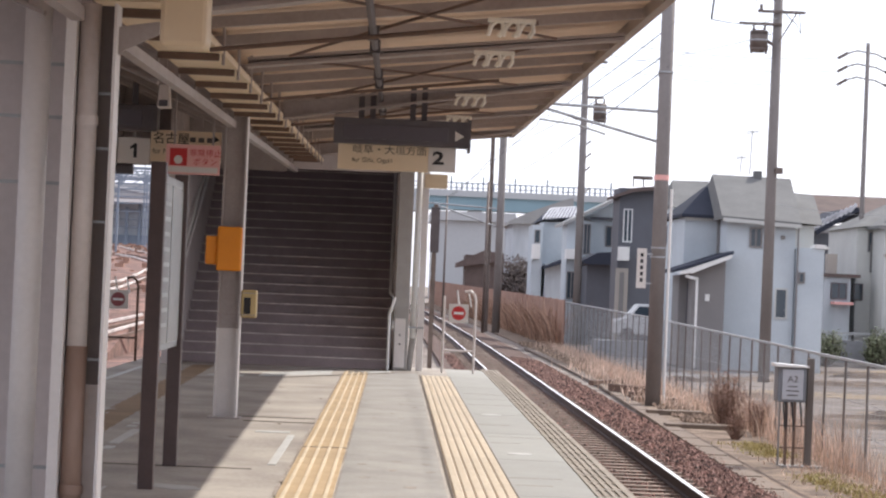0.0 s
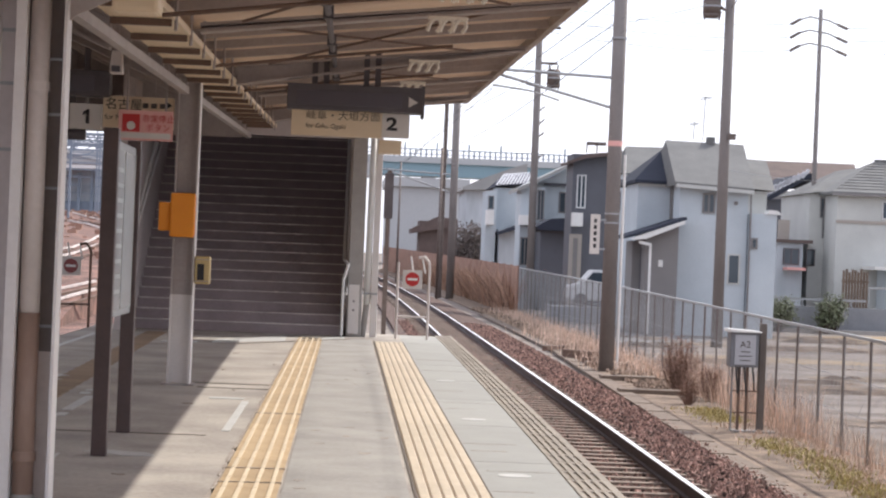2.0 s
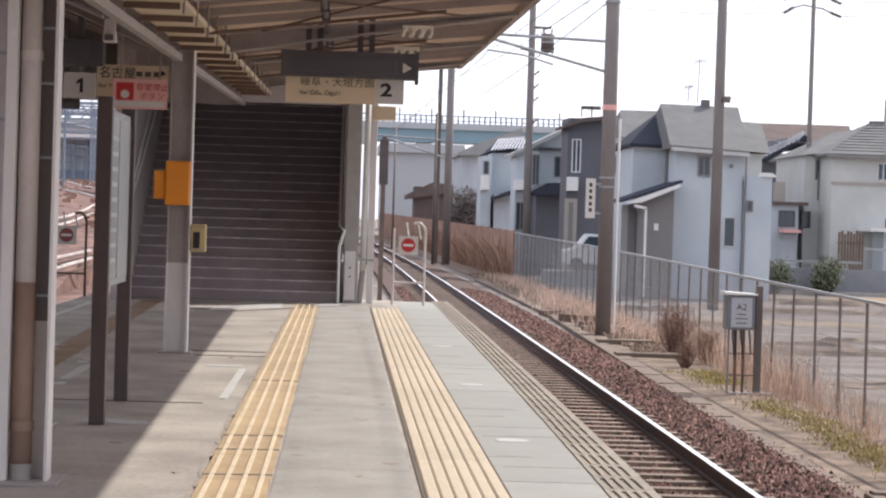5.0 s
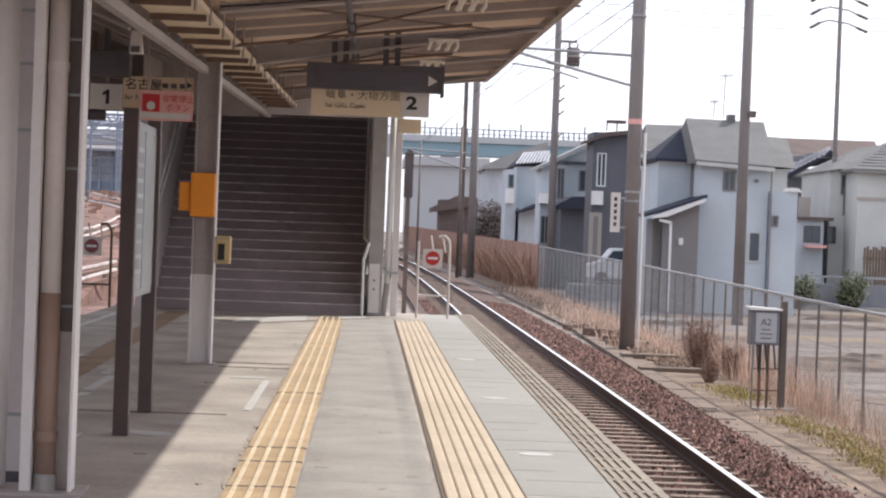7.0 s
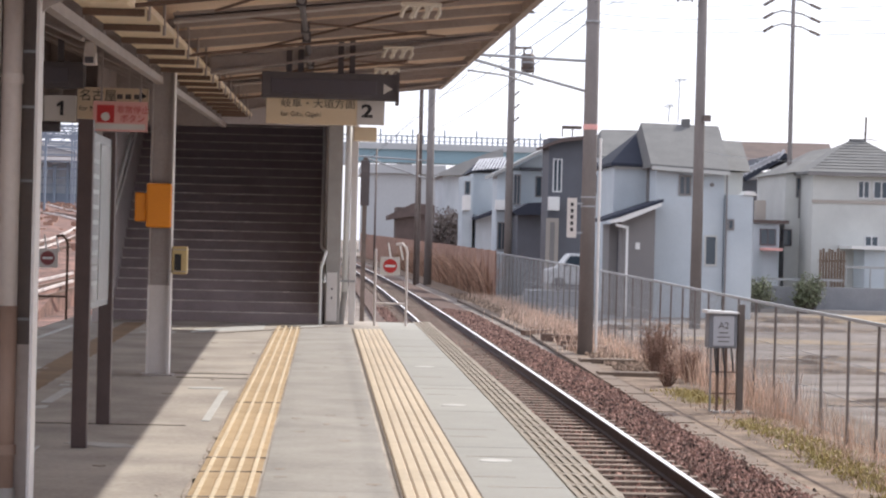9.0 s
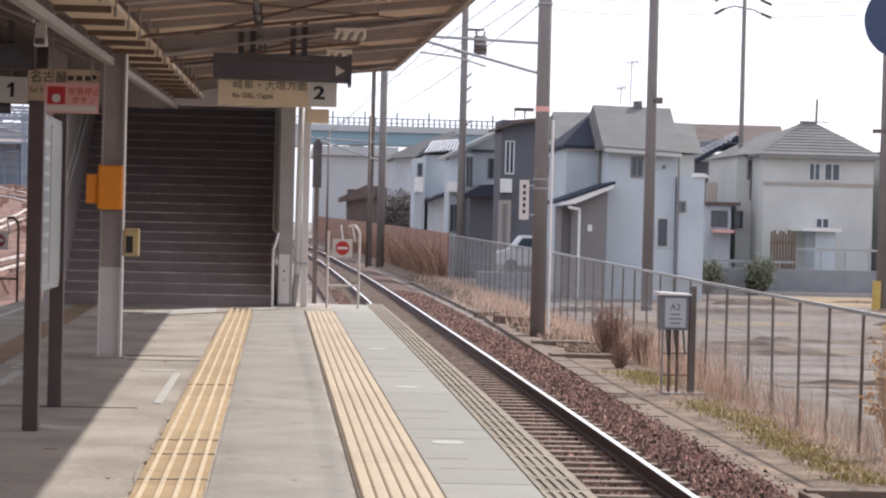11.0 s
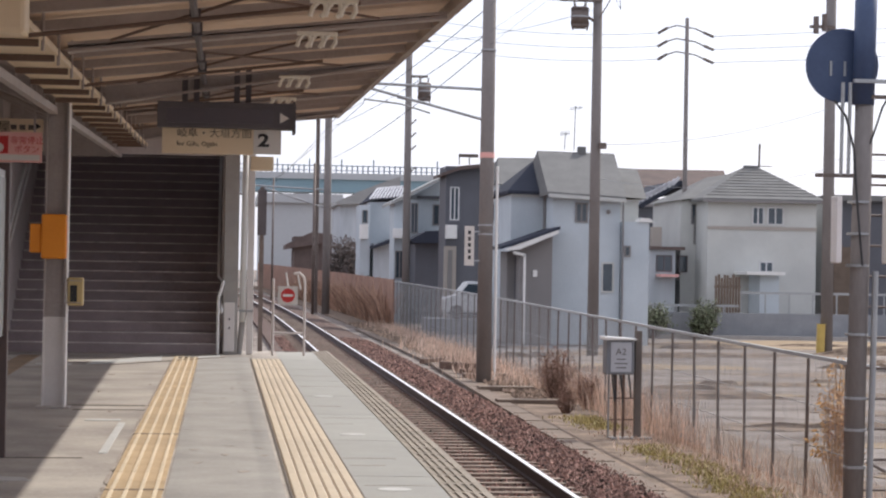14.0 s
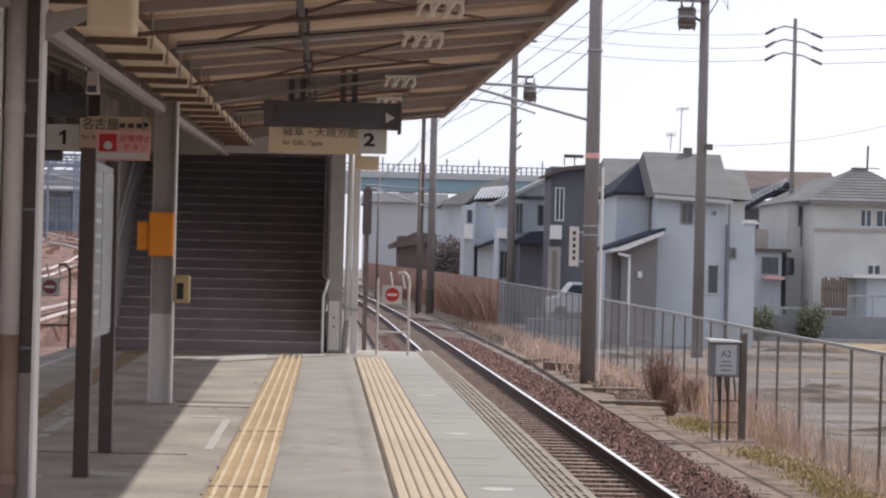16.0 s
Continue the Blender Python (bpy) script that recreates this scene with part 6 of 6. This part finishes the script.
part("car_body", Solid().prism([(cx - 0.9, cz + 0.3), (cx + 2.4, cz + 0.3), (cx + 2.4, cz + 1.0), (cx + 1.9, cz + 1.6), (cx + 0.1, cz + 1.62), (cx - 0.35, cz + 1.05), (cx - 0.9, cz + 0.9)], "y", 91.3, 92.9), CAR, car, bevel=0.08)
part("windscreen", Solid().prism([(cx - 0.2, cz + 1.08), (cx + 0.6, cz + 1.08), (cx + 0.6, cz + 1.5), (cx + 0.12, cz + 1.5)], "y", 91.28, 91.31), PANE, car)
part("side_window", Solid().prism([(cx + 0.7, cz + 1.08), (cx + 2.0, cz + 1.08), (cx + 1.75, cz + 1.5), (cx + 0.7, cz + 1.5)], "y", 91.28, 91.31), PANE, car)
for x in (cx - 0.35, cx + 1.75):
    part("wheel", Solid().rod((x, 91.25, cz + 0.3), (x, 91.5, cz + 0.3), 0.3, n=16), DARKST, car)
for k, (px, d, r, h) in enumerate(((18.0, 89.0, 1.0, 1.35), (20.35, 89.0, 0.6, 1.6), (20.0, 88.6, 0.5, 1.2))):
    twig_bush((px, d, ZG), r, h, 130, RUST, "garden_shrub", "dark green garden shrub before the block wall", 30 + k, 0.07)
twig_bush((9.26, 160, ZG), 1.9, 5.0, 330, BUSHD, "garden_tree", "dark brown twiggy garden tree between the houses", 42, 0.16)

# dark building at the edge of the lot
db_ = thing("blue_grey_building", (30.13, 100, ZG), "dark blue-grey building with brown lower wall", "building")
walls(db_, 27.85, 28.37, 98, 108, 4.97, WALLC)
walls(db_, 28.33, 33.82, 97, 108, 5.08, WALLD)
window(db_, 27.90, 28.24, 98, 3.68, 4.71, WALLW)
part("lower_wall", Solid().box(28.1, 29.0, 96.9, 97.0, ZG, 2.84), TROUGH, db_, "brown lower wall")
part("roof", Solid().box(27.72, 34.43, 96.5, 108.5, 4.97, 5.23), ROOFG, db_)

# far viaduct
via = thing("viaduct", (24.28, 300, ZG), "far pale blue railway viaduct with a noise barrier", "viaduct")
part("deck", Solid().box(-15.99, 50.33, 450, 458, 17.21, 20.77), VIAD, via)
part("parapet", Solid().box(-15.99, 50.33, 449.4, 450, 19.94, 21.24), VIADC, via)
part("barrier_rail", Solid().box(-15.99, 50.33, 450.1, 450.4, 22.70, 22.90), VIADG, via)
part("barrier_rail", Solid().box(-15.99, 50.33, 450.1, 450.4, 21.75, 21.9), VIADG, via)
n = 0
x = -15.99
while x < 50.33:
    part("barrier_post", Solid().box(x, x + 0.30, 450.0, 450.3, 21.00, 22.95 if n % 6 else 24.2), VIADG, via)
    x += 1.12
    n += 1
part("pier", Solid().box(14.80, 17.76, 451, 457, ZG, 17.21), VIADC, via)
part("pier", Solid().box(31.38, 34.34, 451, 457, ZG, 17.21), VIADC, via)
wh = thing("warehouse", (13.16, 402, ZG), "far pale warehouse below the viaduct", "building")
walls(wh, 6.84, 21.58, 400, 430, 13.39, VIADC)
part("roof", Solid().box(6.32, 22.11, 399, 431, 13.39, 15.07), VIADC, wh)
lw = thing("brown_shed", (12.59, 292, ZG), "low dark red-brown shed by the bend of the track", "shed")
walls(lw, 9.54, 15.64, 290, 300, 5.60, ROOFB)
part("roof", Solid().prism([(8.39, 4.45), (11.83, 6.19), (16.03, 5.82), (16.03, 5.21), (8.39, 3.84)], "y", 289, 301), ROOFB, lw)

# ---------------------------------------------------------------- left side: far tracks and steel structures
lg = Solid().plate((-200, 10, ZG + 0.05), (-5.6, 10, ZG + 0.05), (-5.6, 400, ZG + 0.05), (-200, 400, ZG + 0.05), 0.2)
structure("rail_yard_ground", lg, REDSOIL, "wide yard of red-brown ballast beside the platform", "ground")
for x in (-11.0, -12.1, -15.0, -16.1):
    o = thing("yard_rail", (x, 60, ZG), "pale worn rail of the neighbouring yard tracks", "rail", "yard rails")
    part("rail", Solid().bar((x, 10, ZG + 0.2), (x * 1.25, 260, ZG + 0.2), 0.07, 0.15), NOSING, o)
BANK = [(60, ZG), (75, 0.1), (95, 1.3), (120, 2.2), (160, 3.2), (200, 3.9), (300, 4.1)]


def bank_z(y):
    for (ya, za), (yb_, zb) in zip(BANK, BANK[1:]):
        if y <= yb_:
            return za + (zb - za) * max(0.0, y - ya) / (yb_ - ya)
    return BANK[-1][1]


bank = Solid()
for (ya, za), (yb_, zb) in zip(BANK, BANK[1:]):
    bank.plate((-90, ya, za), (-6.4 - 0.03 * ya, ya, za), (-6.4 - 0.03 * yb_, yb_, zb), (-90, yb_, zb), 1.5)
structure("yard_bank", bank, REDSOIL, "long rising bank of red-brown ballast beyond the platform", "bank")
CURVES = (((-10.4, 62.5), (-8.96, 67.4), (-8.59, 69.2), (-8.21, 70.8)), ((-10.6, 66.5), (-9.37, 70.4), (-8.93, 71.8), (-8.5, 73.2)), ((-30, 205), (-25.2, 187), (-20.4, 160), (-17.1, 142), (-14.5, 130)), ((-19.5, 120), (-16.7, 127), (-14.4, 119), (-12.8, 112)),
          ((-12.6, 84), (-11.4, 90), (-11.28, 95), (-11.9, 106), (-13.5, 125)), ((-11.6, 80), (-10.9, 86), (-10.73, 90.4), (-10.5, 96), (-11.0, 108)))
for curve in CURVES:
    for off in (0.0, 0.75):
        o = thing("yard_rail", (curve[0][0] + off, curve[0][1], bank_z(curve[0][1])), "pale worn rail curving over the yard bank", "rail", "yard rails")
        part("rail", Solid().tube([(x + off, y, bank_z(y) + 0.08) for x, y in curve], 0.055, 4), NOSING if off == 0 else RUSTB, o)
rngl = random.Random(71)
heaps = Solid()
for k in range(260):
    y = rngl.uniform(78, 195)
    x = -0.125 * y + rngl.uniform(-5, 5)
    w = rngl.uniform(0.15, 0.5)
    heaps.box(x, x + w, y, y + w, bank_z(y) - 0.2, bank_z(y) + rngl.uniform(0.04, 0.22))
part("clods", heaps, REDFENCE, bpy.data.objects["yard_bank"], "reddish clods and stones")
# gantries with lattice beams
for k in range(4):
    y, x = 132 + 17 * k, -17.2 - 2.2 * k
    zb = bank_z(y)
    top = 7.2 + 1.0 * k
    o = thing("yard_gantry", (x, y, zb), "far blue-grey steel gantry over the yard tracks", "gantry", "yard gantries")
    for dx in (0.0, 2.2, -2.6):
        part("column", Solid().box(x + dx, x + dx + 0.13, y, y + 0.13, zb - 0.3, top), VIADG, o)
    for z, h in ((top - 0.1, 0.12), (top - 0.75, 0.10), (top - 1.6, 0.06), (top - 2.1, 0.05)):
        part("beam", Solid().box(x - 8, x + 5, y + 0.14, y + 0.28, z, z + h), VIADG, o)
    for m in range(13):
        xm = x - 8 + m
        part("lattice", Solid().bar((xm, y + 0.2, top - 0.68), (xm + (1 if m % 2 else 0.5), y + 0.2, top - 0.1), 0.06, 0.06), VIADG, o)
# train shed and girder bridge behind
tb = thing("yard_shed", (-28, 206, bank_z(206)), "far pale train shed with many thin columns", "building")
part("wall", Solid().box(-60, -14, 206, 215, 3.6, 8.0), WALLP, tb)
part("plinth", Solid().box(-60, -14, 205.6, 205.95, 3.6, 4.9), VIADG, tb, "dark blue-grey lower wall")
part("roof", Solid().box(-62, -12, 203, 217, 7.95, 8.25), WHITE, tb, "bright roof edge")
for m in range(26):
    x = -40 + 0.95 * m + rngl.uniform(-0.2, 0.2)
    part("column", Solid().box(x, x + rngl.choice((0.1, 0.16, 0.3)), 205.2, 205.4, 3.6, rngl.uniform(6.6, 8.0)), VIADG, tb)
for z in (5.6, 6.3, 7.2):
    part("rail", Solid().box(-62, -12, 205.0, 205.15, z, z + 0.1), VIADG, tb)
lv = thing("yard_bridge", (-30, 280, ZG), "far grey girder bridge with steel trusses over the yard", "bridge")
part("deck", Solid().box(-75, 4, 280, 286, 10.9, 12.9), VIADC, lv)
part("brace", Solid().bar((-39.5, 279.8, 13.0), (-31, 279.8, 11.3), 0.3, 0.3), WHITE, lv, "pale sloping brace")
part("brace", Solid().bar((-39.0, 279.6, 14.8), (-36.5, 279.6, 11.6), 0.2, 0.25), VIADG, lv)
for m in range(20):
    xm = -60 + 3 * m
    part("truss_member", Solid().bar((xm, 280, 12.9), (xm + 1.5, 280, 14.9), 0.16, 0.16), VIADG, lv)
    part("truss_member", Solid().bar((xm + 1.5, 280, 14.9), (xm + 3, 280, 12.9), 0.16, 0.16), VIADG, lv)
    part("truss_member", Solid().bar((xm, 280, 12.9), (xm, 280, 16.2), 0.12, 0.12), VIADG, lv)
part("top_chord", Solid().bar((-62, 280, 14.9), (2, 280, 14.9), 0.2, 0.2), VIADG, lv)
for x in (-60, -24, -3):
    part("pier", Solid().box(x, x + 2, 281, 285, ZG, 10.9), VIADC, lv)

# ---------------------------------------------------------------- overhead wires
def wire(a, b, sag, r, label, mat=None):
    a, b = Vector(a), Vector(b)
    pts = []
    for i in range(17):
        f = i / 16
        p = a.lerp(b, f)
        p.z -= sag * 4 * f * (1 - f)
        pts.append(p)
    o = thing("overhead_wire", a, label, "wire", "overhead wires")
    part("strand", Solid().tube(pts, r, 4), mat or CABLE, o)
    return o


wire((3.1, -20, 5.25), (3.1, 51.4, 5.45), 0.0, 0.008, "thin dark contact wire above the track")
wire((3.1, -20, 6.1), (3.3, 51.4, 5.95), 0.5, 0.008, "thin dark messenger wire above the track")
wire((3.3, 51.4, 5.45), (2.0, 125, 5.6), 0.0, 0.008, "thin dark contact wire above the track")
wire((3.3, 51.4, 5.95), (2.0, 125, 6.2), 0.5, 0.008, "thin dark messenger wire above the track")
for z0, z1, near in ((7.87, 10.1, 0.36), (7.24, 9.65, 0.45), (6.90, 7.75, 0.1)):
    wire((6.3, -20, z0), (6.3, 51.4, z0), near, 0.0035, "dark feeder wire along the poles")
    wire((6.3, 51.4, z0), (6.0, 125, z1), 0.3, 0.012, "dark feeder wire along the poles")
wire((6.43, 45, 7.31), (12.18, 70, 10.67), 0.15, 0.012, "dark service wire between the poles")
wire((6.43, 45, 7.31), (6.42, 44, 8.6), 0.0, 0.022, "dark hanging insulator string on the service wire")
wire((12.2, 70, 10.2), (8.4, 99, 12.0), 0.3, 0.010, "dark service wire between utility poles")
wire((12.2, 70, 5.7), (21.2, 74, 7.4), 0.35, 0.010, "pale telephone cable sagging between poles", STEEL)
wire((21.2, 74, 5.6), (60, 60, 7.0), 0.5, 0.010, "pale telephone cable sagging between poles", STEEL)
wire((21.2, 74, 5.3), (12.2, 70, 4.6), 0.5, 0.008, "pale telephone cable sagging between poles", STEEL)
for k in range(3):
    z = 13.25 - 0.62 * k
    wire((20.35, 100, z - 0.4), (8.5, 99, z - 0.1), 0.35, 0.016, "thin pale power line on the line pole", STEEL)
    wire((22.9, 100, z - 0.5), (60, 60, z + 1), 0.8, 0.016, "thin pale power line on the line pole", STEEL)
